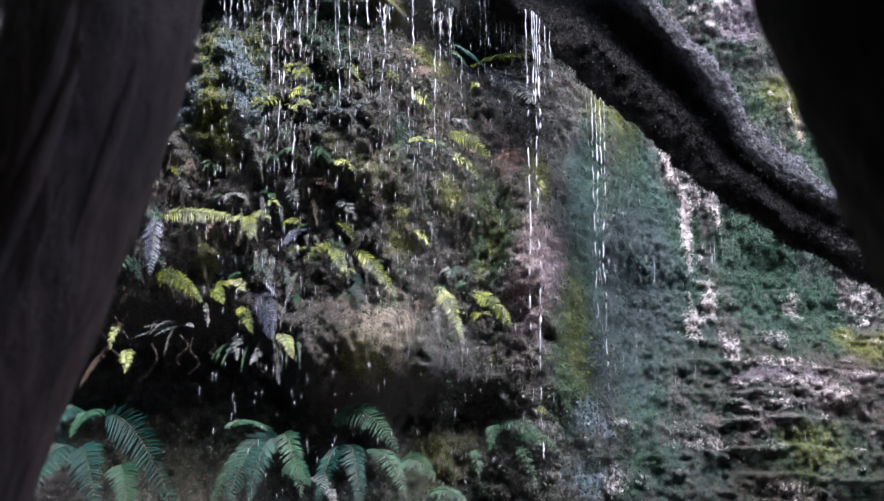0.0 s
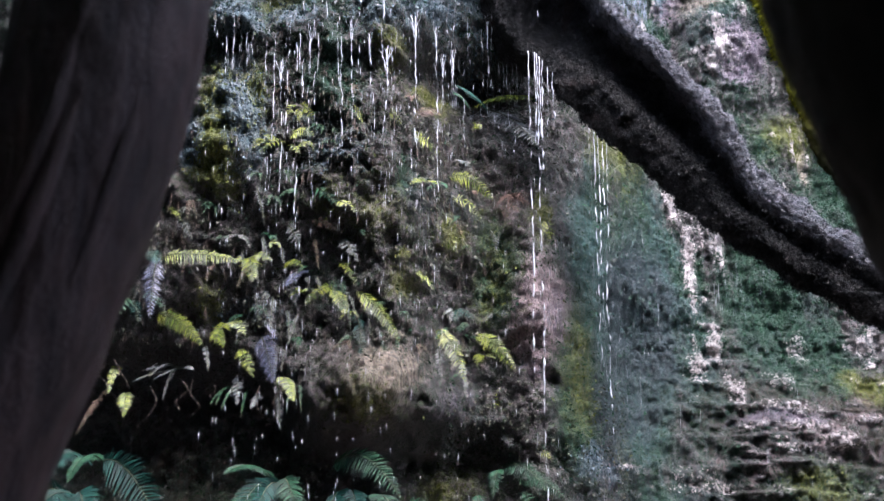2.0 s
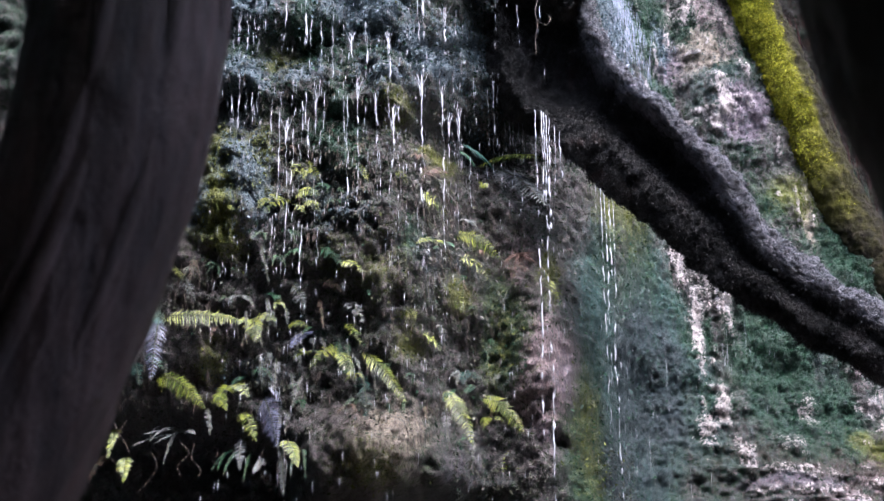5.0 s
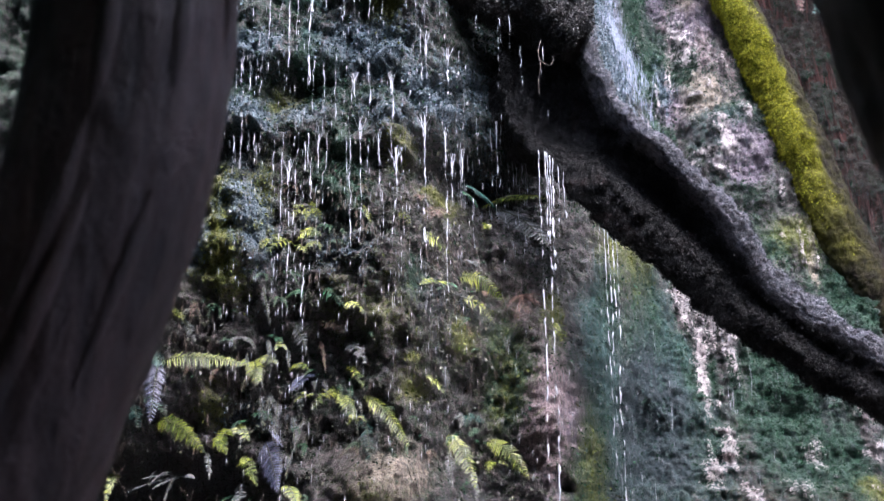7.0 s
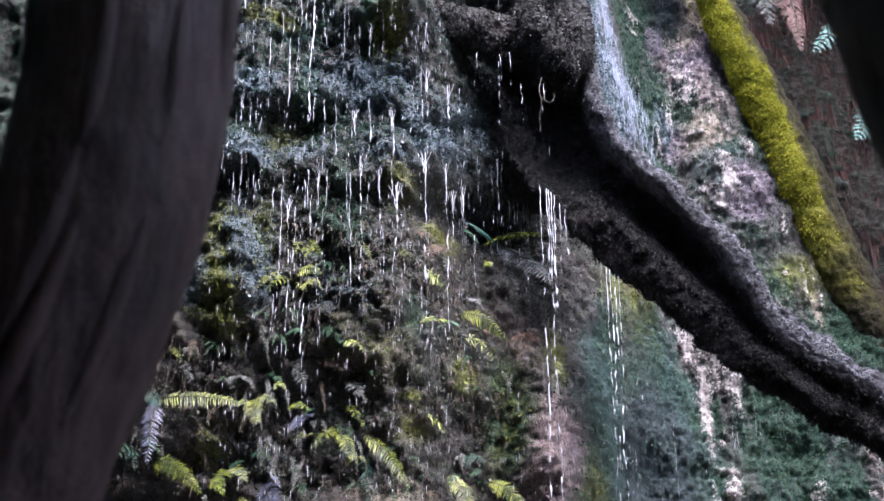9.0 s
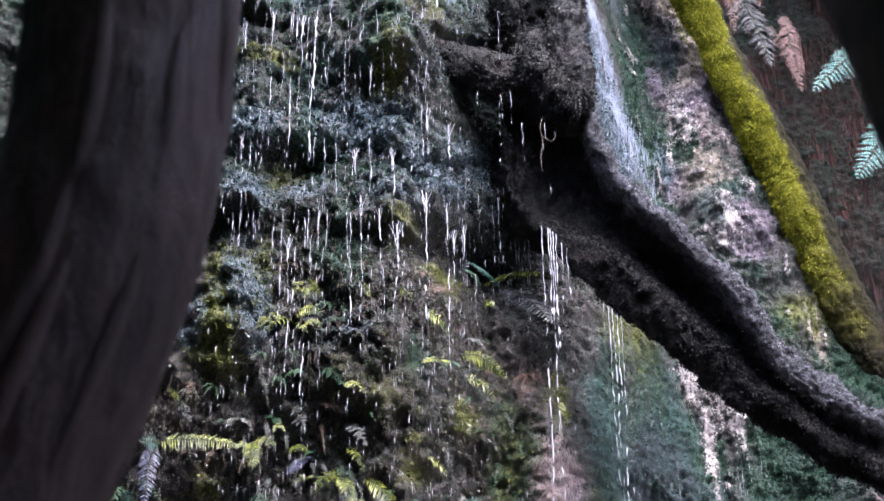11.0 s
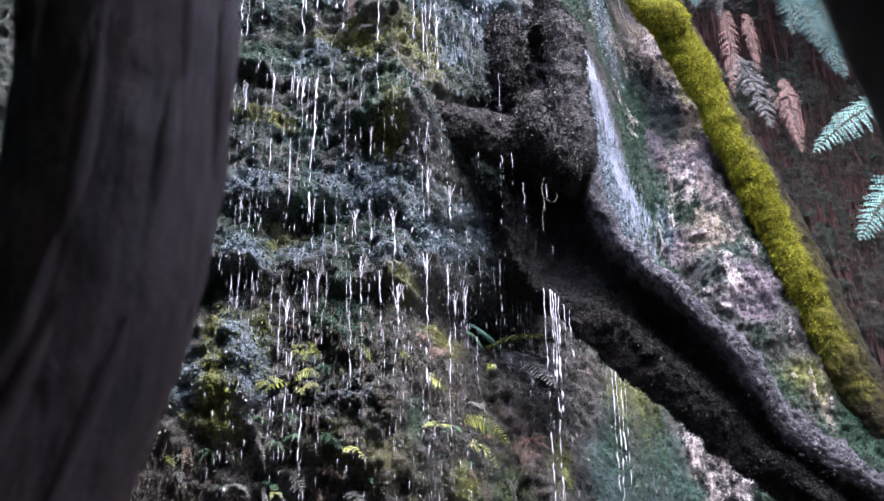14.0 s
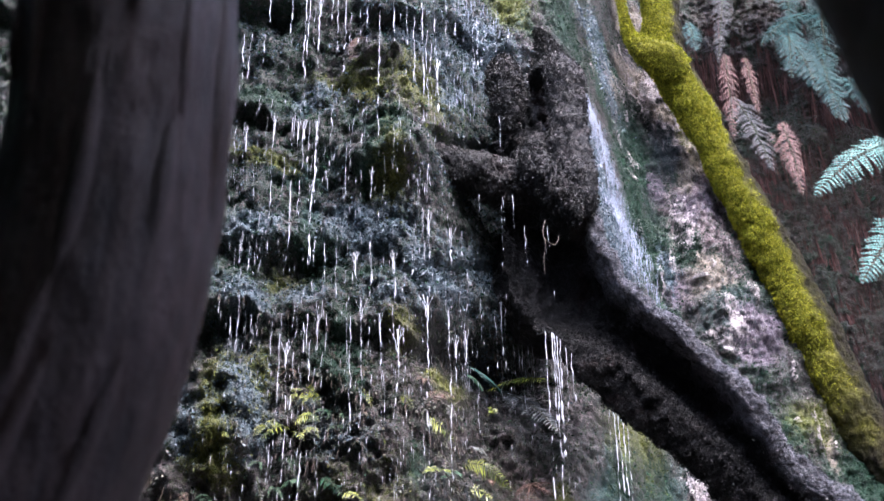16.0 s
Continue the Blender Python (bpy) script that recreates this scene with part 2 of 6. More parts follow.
# ---- mesh helpers ----
def mesh_object(name, verts, faces, mat, smooth=True):
    me = bpy.data.meshes.new(name)
    verts, faces = np.asarray(verts, np.float32), np.asarray(faces, np.int32)
    k = faces.shape[1]
    me.vertices.add(len(verts))
    me.vertices.foreach_set("co", verts.ravel())
    me.loops.add(faces.size)
    me.loops.foreach_set("vertex_index", faces.ravel())
    me.polygons.add(len(faces))
    me.polygons.foreach_set("loop_start", np.arange(0, faces.size, k, dtype=np.int32))
    me.polygons.foreach_set("use_smooth", np.full(len(faces), smooth))
    me.update(calc_edges=True)
    me.validate()
    me.materials.append(mat)
    return new(name, me)


def child(ob, parent, label=""):
    ob.parent = parent
    ob.matrix_parent_inverse = parent.matrix_basis.inverted()
    return tagged(ob, label)


def base(name, place):
    ob = new(name)
    ob.empty_display_size = 0.05
    ob.matrix_basis = Matrix.Translation(place)
    return ob


def grid_faces(rows, cols, wrap=False):
    r, c = np.meshgrid(np.arange(rows - 1), np.arange(cols if wrap else cols - 1), indexing="ij")
    a, b = r * cols + c, r * cols + (c + 1) % cols
    return np.stack([a, b, b + cols, a + cols], -1).reshape(-1, 4)


def smooth_path(ctrl, count):
    """Catmull-Rom through rows of numbers."""
    c = np.asarray(ctrl, float)
    c = np.vstack([2 * c[0] - c[1], c, 2 * c[-1] - c[-2]])
    t = np.linspace(0, len(c) - 3 - 1e-6, count)
    i = t.astype(int)
    f = (t - i)[:, None]
    p0, p1, p2, p3 = c[i], c[i + 1], c[i + 2], c[i + 3]
    return 0.5 * (2 * p1 + (p2 - p0) * f + (2 * p0 - 5 * p1 + 4 * p2 - p3) * f ** 2 + (3 * p1 - p0 - 3 * p2 + p3) * f ** 3)


def limb(ctrl, rings, sides, relief, closed=True):
    """A round limb along rows of x, y, z, radius. relief(s, angle, points) gives a factor on the radius."""
    c = smooth_path(ctrl, rings)
    tan = np.gradient(c[:, :3], axis=0)
    tan /= np.linalg.norm(tan, axis=1)[:, None]
    front = np.array([0.0, -1.0, 0.0]) - tan * (tan @ np.array([0.0, -1.0, 0.0]))[:, None]
    front /= np.linalg.norm(front, axis=1)[:, None]
    side = np.cross(tan, front)
    ang = np.linspace(0, 2 * np.pi, sides, endpoint=False)
    ring = front[:, None] * np.cos(ang)[None, :, None] + side[:, None] * np.sin(ang)[None, :, None]
    s = np.linspace(0, 1, rings)[:, None] * np.ones(sides)
    pts = c[:, None, :3] + ring * c[:, None, 3:]
    fac = relief(s, ang[None] * np.ones((rings, 1)), pts)
    pts = c[:, None, :3] + ring * (c[:, None, 3] * fac)[..., None]
    v, f = pts.reshape(-1, 3), grid_faces(rings, sides, True)
    if closed:
        v = np.vstack([v, c[0, :3] - tan[0] * c[0, 3] * 0.25, c[-1, :3] + tan[-1] * c[-1, 3] * 0.25])
        k, e = np.arange(sides), (rings - 1) * sides
        n0, n1 = rings * sides, rings * sides + 1
        caps = np.concatenate([np.stack([np.full(sides, n0), (k + 1) % sides, k, k], -1), np.stack([np.full(sides, n1), e + k, e + (k + 1) % sides, e + (k + 1) % sides], -1)])
        f = np.vstack([f, caps])
    return v, f, fac


def quads_to_tris(f):
    """Quads whose last two corners coincide become triangles beside split quads."""
    tri = f[:, 2] == f[:, 3]
    return np.vstack([f[tri][:, :3], f[~tri][:, [0, 1, 2]], f[~tri][:, [0, 2, 3]]])


# ---- the cliff ----
X0, X1, Z0, Z1, STEP = -2.7, 4.6, -0.3, 9.4, 0.0125
COVERS = {k: [] for k in ("moss", "gold", "pink", "pale", "blue", "wet", "peat", "teal", "plum", "tan")}


def patch(cover, x, z, rx, rz, strength):
    COVERS[cover].append((x, z, rx, rz, strength))


patch('gold', -0.88, 3.04, 0.07, 0.11, 1.30)
patch('gold', -0.91, 2.83, 0.09, 0.14, 1.30)
patch('blue', -0.79, 2.94, 0.09, 0.14, 0.80)
patch('blue', -1.02, 2.90, 0.07, 0.12, 0.70)
patch('gold', 0.23, 2.44, 0.11, 0.24, 0.45)
patch('gold', 0.60, 1.93, 0.13, 0.25, 0.50)
patch('moss', 0.60, 1.88, 0.15, 0.34, 1.30)
patch('gold', 0.45, 2.71, 0.05, 0.11, 0.80)
patch('gold', -0.42, 4.38, 0.17, 0.09, 0.80)
patch('gold', -0.15, 4.39, 0.15, 0.15, 0.70)
patch('gold', -0.78, 4.05, 0.13, 0.03, 1.00)
patch('gold', 2.29, 2.03, 0.15, 0.08, 0.60)
patch('gold', 0.90, 3.22, 0.17, 0.19, 0.70)
patch('gold', -0.33, 1.84, 0.14, 0.10, 0.50)
patch('gold', -0.01, 1.48, 0.14, 0.11, 0.50)
patch('gold', -0.69, 3.46, 0.09, 0.07, 0.60)
patch('gold', -0.28, 2.58, 0.13, 0.14, 0.45)
patch('gold', -0.47, 2.61, 0.09, 0.10, 0.40)
patch('gold', 1.87, 1.47, 0.20, 0.13, 0.60)
patch('gold', 0.78, 1.63, 0.16, 0.09, 0.40)
patch('moss', 1.81, 2.43, 0.23, 0.38, 1.50)
patch('moss', 2.12, 2.25, 0.14, 0.24, 1.40)
patch('moss', 1.84, 1.51, 0.37, 0.14, 0.80)
patch('teal', 1.10, 2.42, 0.28, 0.49, 1.20)
patch('teal', 0.94, 1.89, 0.23, 0.34, 1.00)
patch('teal', 1.36, 2.19, 0.12, 0.30, 0.80)
patch('teal', 1.10, 1.42, 0.34, 0.19, 0.60)
patch('teal', 1.15, 2.87, 0.21, 0.33, 0.90)
patch('teal', 1.23, 4.98, 0.20, 0.58, 0.70)
patch('teal', 1.73, 4.29, 0.20, 0.33, 0.50)
patch('moss', 1.83, 2.59, 0.28, 0.28, 0.80)
patch('moss', 0.93, 3.08, 0.20, 0.22, 1.00)
patch('moss', -0.44, 3.10, 0.13, 0.22, 0.90)
patch('moss', -0.27, 4.13, 0.13, 0.12, 1.00)
patch('moss', -0.77, 4.30, 0.24, 0.09, 0.80)
patch('moss', -0.33, 3.49, 0.15, 0.06, 0.80)
patch('moss', 1.26, 2.19, 0.18, 0.30, 0.50)
patch('moss', 1.97, 1.39, 0.34, 0.19, 0.60)
patch('moss', 1.01, 1.39, 0.25, 0.19, 0.70)
patch('moss', 0.22, 2.47, 0.12, 0.30, 0.60)
patch('moss', 0.61, 2.09, 0.15, 0.48, 0.60)
patch('moss', -0.60, 3.53, 0.13, 0.21, 0.60)
patch('moss', -0.86, 3.76, 0.11, 0.14, 0.60)
patch('moss', 1.20, 5.09, 0.20, 0.47, 0.50)
patch('moss', 1.08, 6.02, 0.29, 0.25, 0.80)
patch('moss', 0.30, 5.17, 0.17, 0.16, 0.90)
patch('moss', -1.01, 1.51, 0.45, 0.15, 0.25)
patch('moss', 0.93, 2.92, 0.26, 0.35, 0.70)
patch('moss', -0.51, 3.53, 0.17, 0.14, 0.70)
patch('moss', 2.05, 2.24, 0.40, 0.24, 0.60)
patch('pink', 0.42, 2.32, 0.11, 0.19, 1.40)
patch('wet', 0.90, 2.40, 0.08, 0.19, 1.30)
patch('wet', 1.14, 2.27, 0.13, 0.20, 1.30)
patch('wet', 0.98, 1.92, 0.14, 0.19, 0.80)
patch('pink', 0.44, 2.07, 0.10, 0.16, 0.90)
patch('pink', 1.58, 4.84, 0.19, 0.33, 1.00)
patch('pink', 0.44, 2.39, 0.12, 0.14, 0.80)
patch('pink', 0.29, 2.19, 0.05, 0.11, 0.90)
patch('peat', -0.24, 1.93, 0.25, 0.20, 0.80)
patch('pink', 1.69, 5.60, 0.19, 0.31, 0.90)
patch('pink', 1.85, 1.75, 0.43, 0.22, 0.45)
patch('pink', 1.30, 1.70, 0.17, 0.19, 0.40)
patch('pink', 0.29, 2.75, 0.10, 0.16, 0.40)
patch('pale', 1.31, 3.17, 0.07, 0.10, 1.00)
patch('pale', 1.91, 2.23, 0.04, 0.08, 1.30)
patch('pale', 1.77, 2.05, 0.07, 0.05, 0.96)
patch('pale', 1.35, 2.09, 0.07, 0.09, 0.80)
patch('pale', 1.51, 1.96, 0.05, 0.06, 0.80)
patch('pale', 1.25, 1.53, 0.17, 0.09, 0.64)
patch('pale', 0.84, 1.32, 0.08, 0.09, 0.80)
patch('pale', 1.69, 1.28, 0.17, 0.06, 0.72)
patch('pale', 0.72, 1.58, 0.13, 0.09, 0.60)
patch('pale', 2.26, 2.27, 0.05, 0.06, 1.20)
patch('pale', 2.39, 2.27, 0.07, 0.09, 0.90)
patch('pale', 1.63, 4.24, 0.07, 0.09, 1.00)
patch('pale', 1.45, 6.19, 0.08, 0.17, 1.20)
patch('pale', 1.25, 6.07, 0.07, 0.15, 1.00)
patch('pale', 1.66, 4.13, 0.13, 0.22, 0.60)
patch('pale', 1.50, 2.99, 0.10, 0.21, 0.90)
patch('pale', 2.19, 3.67, 0.07, 0.15, 0.70)
patch('pale', 1.56, 4.89, 0.08, 0.15, 0.50)
patch('pale', 1.56, 2.78, 0.03, 0.14, 1.00)
patch('pale', 1.47, 2.26, 0.03, 0.14, 1.00)
patch('pale', 1.51, 4.90, 0.10, 0.22, 0.60)
patch('pink', 1.74, 5.50, 0.17, 0.42, 1.00)
patch('pink', 1.95, 5.03, 0.10, 0.34, 0.90)
patch('moss', 1.22, 4.84, 0.14, 0.40, 1.10)
patch('wet', 1.46, 5.64, 0.08, 0.27, 1.00)
patch('teal', 1.68, 4.29, 0.27, 0.33, 0.80)
patch('peat', 1.61, 4.50, 0.20, 0.22, 0.40)
patch('moss', 1.59, 4.63, 0.17, 0.15, 0.70)
patch('teal', 1.22, 5.50, 0.10, 0.29, 0.80)
patch('pale', 1.88, 6.41, 0.05, 0.17, 1.20)
patch('pale', 2.00, 6.34, 0.04, 0.16, 1.10)
patch('pale', 1.73, 5.99, 0.04, 0.15, 1.00)
patch('pale', 1.70, 6.51, 0.04, 0.12, 1.00)
patch('pink', 1.87, 5.90, 0.11, 0.23, 1.00)
patch('pale', 1.30, 6.12, 0.05, 0.13, 1.20)
patch('pale', 1.46, 6.19, 0.03, 0.14, 1.20)
patch('wet', 1.50, 5.68, 0.05, 0.18, 0.80)
patch('gold', 1.64, 5.75, 0.07, 0.19, 0.60)
patch('pink', 1.54, 4.99, 0.08, 0.19, 1.30)
patch('pink', 1.81, 5.40, 0.09, 0.25, 1.10)
patch('moss', 1.17, 5.05, 0.08, 0.21, 1.20)
patch('moss', 0.88, 5.48, 0.09, 0.12, 1.10)
patch('gold', 2.18, 5.19, 0.12, 0.21, 0.60)
patch('pink', 1.63, 6.02, 0.25, 0.62, 0.80)
patch('pale', 1.61, 6.14, 0.18, 0.43, 0.55)
patch('pale', 1.58, 4.90, 0.20, 0.34, 0.50)
patch('blue', 0.69, 1.59, 0.11, 0.05, 1.00)
patch('pale', 0.79, 1.33, 0.05, 0.07, 1.20)
patch('blue', 0.68, 1.35, 0.12, 0.10, 0.80)
patch('pink', 0.51, 1.83, 0.07, 0.14, 0.50)
patch('pale', 0.38, 1.84, 0.05, 0.08, 0.50)
patch('moss', 2.31, 3.22, 0.20, 0.47, 1.00)
patch('pale', 1.67, 4.13, 0.07, 0.09, 1.10)
patch('pale', 1.37, 4.62, 0.03, 0.15, 0.90)
patch('pale', 1.34, 6.04, 0.05, 0.13, 1.00)
patch('pale', 1.37, 2.66, 0.04, 0.24, 1.00)
patch('blue', 0.78, 4.72, 0.08, 0.18, 1.20)
patch('blue', 0.87, 4.55, 0.10, 0.19, 1.20)
patch('blue', 0.93, 4.34, 0.10, 0.19, 1.10)
patch('moss', 1.20, 4.52, 0.16, 0.32, 0.70)
patch('pink', 1.69, 5.75, 0.21, 0.42, 1.00)
patch('pink', 1.74, 5.20, 0.17, 0.30, 0.90)
patch('pink', 1.57, 5.07, 0.17, 0.30, 1.00)
patch('moss', 1.26, 5.59, 0.15, 0.56, 0.95)
patch('gold', 0.86, 5.63, 0.12, 0.13, 0.50)
patch('gold', 0.31, 5.20, 0.11, 0.13, 0.85)
patch('moss', 0.62, 5.33, 0.16, 0.20, 0.90)
patch('blue', -0.81, 3.68, 0.10, 0.09, 0.90)
patch('blue', -0.33, 3.70, 0.19, 0.12, 0.90)
patch('blue', -0.85, 3.41, 0.09, 0.08, 0.90)
patch('blue', -0.08, 3.55, 0.14, 0.09, 0.90)
patch('blue', -0.60, 3.41, 0.11, 0.07, 0.60)
patch('blue', 0.10, 3.69, 0.14, 0.11, 0.60)
patch('blue', -0.83, 3.01, 0.08, 0.10, 0.80)
patch('blue', 0.17, 4.86, 0.15, 0.16, 0.80)
patch('blue', -0.58, 4.30, 0.11, 0.07, 0.70)
patch('blue', -0.03, 4.67, 0.09, 0.23, 0.50)
patch('blue', -0.26, 3.39, 0.13, 0.07, 0.60)
patch('wet', 0.97, 2.27, 0.17, 0.35, 1.00)
patch('wet', 0.81, 1.88, 0.14, 0.33, 0.80)
patch('wet', -0.01, 2.66, 0.16, 0.10, 0.50)
patch('wet', -0.82, 3.18, 0.11, 0.10, 0.70)
patch('wet', 0.11, 1.84, 0.15, 0.16, 0.30)
patch('wet', 0.46, 1.87, 0.10, 0.14, 0.20)
patch('wet', 0.10, 3.34, 0.14, 0.08, 0.80)
patch('peat', -0.99, 1.49, 0.59, 0.22, 1.20)
patch('peat', -0.19, 1.42, 0.37, 0.20, 0.80)
patch('peat', -0.24, 2.02, 0.14, 0.10, 0.60)
patch('peat', 0.26, 2.75, 0.12, 0.16, 0.80)
patch('peat', 2.44, 5.55, 0.49, 1.01, 1.00)
patch('peat', -0.34, 2.71, 0.44, 0.29, 0.35)
patch('peat', -0.24, 1.71, 0.18, 0.15, 0.40)

patch('pale', 1.19, 5.96, 0.042, 0.093, 1.30)
patch('pale', 1.42, 6.13, 0.036, 0.168, 1.50)
patch('pale', 1.49, 6.19, 0.032, 0.133, 1.30)
patch('pale', 1.26, 5.89, 0.062, 0.039, 1.20)
patch('tan', 1.52, 5.97, 0.120, 0.070, 1.10)
patch('tan', 1.64, 5.84, 0.104, 0.070, 1.10)
patch('tan', 1.64, 5.50, 0.059, 0.174, 1.00)
patch('tan', 1.42, 6.26, 0.183, 0.134, 0.80)
patch('plum', 1.50, 5.71, 0.103, 0.183, 1.30)
patch('plum', 1.63, 5.04, 0.153, 0.126, 1.10)
patch('plum', 1.37, 5.24, 0.054, 0.170, 0.90)
patch('plum', 1.38, 4.41, 0.113, 0.165, 0.80)
patch('pink', 2.60, 7.51, 0.103, 0.379, 1.20)
patch('pink', 1.53, 5.13, 0.092, 0.110, 1.30)
patch('pink', 1.49, 4.78, 0.068, 0.116, 1.30)
patch('pink', 1.80, 5.23, 0.047, 0.259, 1.10)
patch('pink', 1.82, 4.81, 0.053, 0.294, 1.00)
patch('moss', 1.19, 5.02, 0.090, 0.189, 1.30)
patch('moss', 1.14, 4.73, 0.097, 0.245, 1.10)
patch('moss', 1.08, 5.23, 0.081, 0.242, 1.00)
patch('moss', 1.30, 4.81, 0.092, 0.252, 0.90)
patch('moss', 1.28, 4.18, 0.111, 0.203, 1.10)
patch('pale', 1.18, 5.34, 0.076, 0.017, 1.20)
patch('pale', 1.21, 5.24, 0.046, 0.017, 1.00)
patch('pale', 1.54, 4.06, 0.074, 0.032, 1.20)
patch('pale', 1.61, 4.00, 0.052, 0.049, 1.30)
patch('pale', 1.66, 4.07, 0.029, 0.032, 1.00)
patch('tan', 1.52, 4.49, 0.112, 0.164, 0.70)
patch('plum', 1.78, 4.08, 0.149, 0.204, 0.90)
patch('moss', 1.94, 3.52, 0.149, 0.123, 0.90)
patch('gold', 2.09, 3.57, 0.150, 0.124, 0.80)
patch('pale', 2.19, 3.45, 0.023, 0.083, 0.90)
patch('tan', -0.21, 2.00, 0.139, 0.117, 0.62)
patch('tan', -0.31, 1.87, 0.148, 0.081, 0.62)
patch('pink', -0.19, 1.96, 0.076, 0.045, 0.60)
patch('plum', 0.03, 1.90, 0.136, 0.179, 0.40)
patch('plum', -0.80, 3.03, 0.097, 0.107, 0.40)
patch('wet', 1.07, 2.37, 0.173, 0.342, 1.40)
patch('wet', 0.95, 2.57, 0.086, 0.146, 1.20)
patch('teal', 0.83, 2.37, 0.065, 0.392, 1.10)
patch('teal', 0.75, 2.07, 0.082, 0.207, 1.10)
patch('moss', 0.60, 2.05, 0.105, 0.225, 1.20)
patch('gold', 0.59, 2.13, 0.087, 0.160, 0.50)
patch('pink', 0.39, 2.44, 0.082, 0.121, 1.20)
patch('pink', 0.33, 2.18, 0.070, 0.149, 1.20)
patch('plum', 0.49, 2.25, 0.073, 0.154, 0.45)
patch('pink', 0.44, 2.10, 0.056, 0.073, 1.00)
patch('plum', 0.43, 1.99, 0.113, 0.081, 0.45)
patch('moss', 0.23, 2.42, 0.095, 0.214, 1.30)
patch('gold', 0.19, 2.33, 0.056, 0.185, 0.45)
patch('pale', 1.34, 3.13, 0.044, 0.160, 1.40)
patch('pale', 1.39, 2.84, 0.036, 0.240, 1.30)
patch('pale', 1.48, 3.04, 0.073, 0.056, 1.10)
patch('pale', 1.54, 2.89, 0.043, 0.080, 1.10)
patch('pale', 1.35, 2.15, 0.055, 0.069, 1.40)
patch('pale', 1.45, 2.25, 0.049, 0.077, 1.00)
patch('pale', 1.52, 2.01, 0.054, 0.112, 1.04)
patch('pale', 1.95, 2.26, 0.040, 0.087, 1.50)
patch('pale', 1.79, 2.08, 0.076, 0.038, 1.12)
patch('pale', 2.31, 2.27, 0.051, 0.056, 1.30)
patch('pale', 2.39, 2.32, 0.051, 0.087, 1.00)
patch('pale', 1.76, 1.92, 0.202, 0.030, 0.88)
patch('pale', 1.87, 1.81, 0.166, 0.037, 0.80)
patch('pale', 2.01, 1.74, 0.133, 0.044, 1.04)
patch('pale', 1.73, 1.71, 0.111, 0.029, 0.96)
patch('pale', 1.56, 1.81, 0.100, 0.022, 0.88)
patch('pale', 1.24, 1.53, 0.053, 0.058, 1.04)
patch('pale', 1.37, 1.52, 0.053, 0.051, 1.04)
patch('pale', 1.64, 1.50, 0.078, 0.032, 0.96)
patch('pale', 1.44, 1.53, 0.099, 0.022, 0.80)
patch('pale', 2.19, 1.85, 0.102, 0.030, 0.80)
patch('pink', 1.53, 1.64, 0.197, 0.108, 1.00)
patch('pink', 1.88, 1.75, 0.197, 0.072, 0.90)
patch('pink', 2.29, 2.47, 0.087, 0.136, 0.80)
patch('moss', 1.79, 2.62, 0.251, 0.296, 1.50)
patch('moss', 2.06, 2.27, 0.180, 0.158, 1.30)
patch('plum', 1.71, 1.84, 0.266, 0.037, 0.90)
patch('moss', 1.81, 1.47, 0.227, 0.142, 1.10)
patch('gold', 1.77, 1.53, 0.131, 0.072, 0.70)
patch('gold', 2.29, 2.07, 0.142, 0.047, 1.00)
patch('blue', 0.67, 1.65, 0.077, 0.046, 1.20)
patch('pale', 0.84, 1.61, 0.157, 0.014, 0.90)
patch('teal', 0.97, 1.70, 0.197, 0.109, 1.00)
patch('moss', -0.33, 3.95, 0.073, 0.096, 1.50)
patch('gold', -0.27, 3.90, 0.074, 0.164, 0.90)
patch('teal', -0.62, 3.99, 0.149, 0.082, 0.90)
patch('gold', -0.75, 4.01, 0.098, 0.022, 1.20)
patch('moss', -0.46, 3.18, 0.075, 0.164, 1.30)
patch('moss', -0.59, 3.57, 0.065, 0.164, 1.00)
patch('teal', -0.59, 3.74, 0.054, 0.190, 1.00)
patch('blue', -0.38, 3.78, 0.110, 0.066, 1.10)
patch('blue', -0.82, 3.70, 0.073, 0.075, 1.00)
patch('blue', -0.79, 3.33, 0.096, 0.053, 1.00)
patch('gold', -0.75, 3.01, 0.049, 0.162, 1.00)
patch('plum', -0.80, 3.16, 0.075, 0.109, 0.45)

patch('teal', 0.72, 2.62, 0.13, 0.38, 1.30)
patch('teal', 0.70, 2.10, 0.13, 0.34, 1.30)
patch('teal', 0.84, 2.30, 0.10, 0.40, 1.10)
patch('pink', 1.75, 5.60, 0.071, 0.261, 1.30)
patch('pink', 1.80, 5.23, 0.055, 0.258, 1.20)
patch('pink', 1.82, 4.81, 0.061, 0.294, 1.10)
patch('tan', 1.63, 5.82, 0.103, 0.070, 1.20)
patch('tan', 1.65, 5.51, 0.055, 0.174, 1.10)
patch('plum', 1.51, 5.72, 0.095, 0.183, 1.30)
patch('pale', 1.44, 6.14, 0.036, 0.160, 1.50)
patch('pale', 1.51, 6.19, 0.028, 0.124, 1.30)

patch('tan', 1.46, 6.90, 0.248, 0.182, 1.20)
# this blue patch paints the wet sheen on the moss
patch('blue', 0.95, 5.93, 0.091, 0.193, 1.20)
patch('moss', 0.38, 5.14, 0.084, 0.123, 1.10)
patch('tan', 1.05, 5.85, 0.087, 0.119, 1.00)
patch('pale', 1.32, 6.28, 0.057, 0.053, 1.50)
patch('pale', 1.35, 6.11, 0.056, 0.044, 1.30)
patch('pale', 1.38, 5.94, 0.032, 0.070, 1.10)
patch('pale', 1.07, 5.37, 0.036, 0.032, 1.10)
patch('pale', 1.48, 5.60, 0.024, 0.052, 1.10)
patch('tan', 1.61, 5.92, 0.183, 0.061, 1.40)
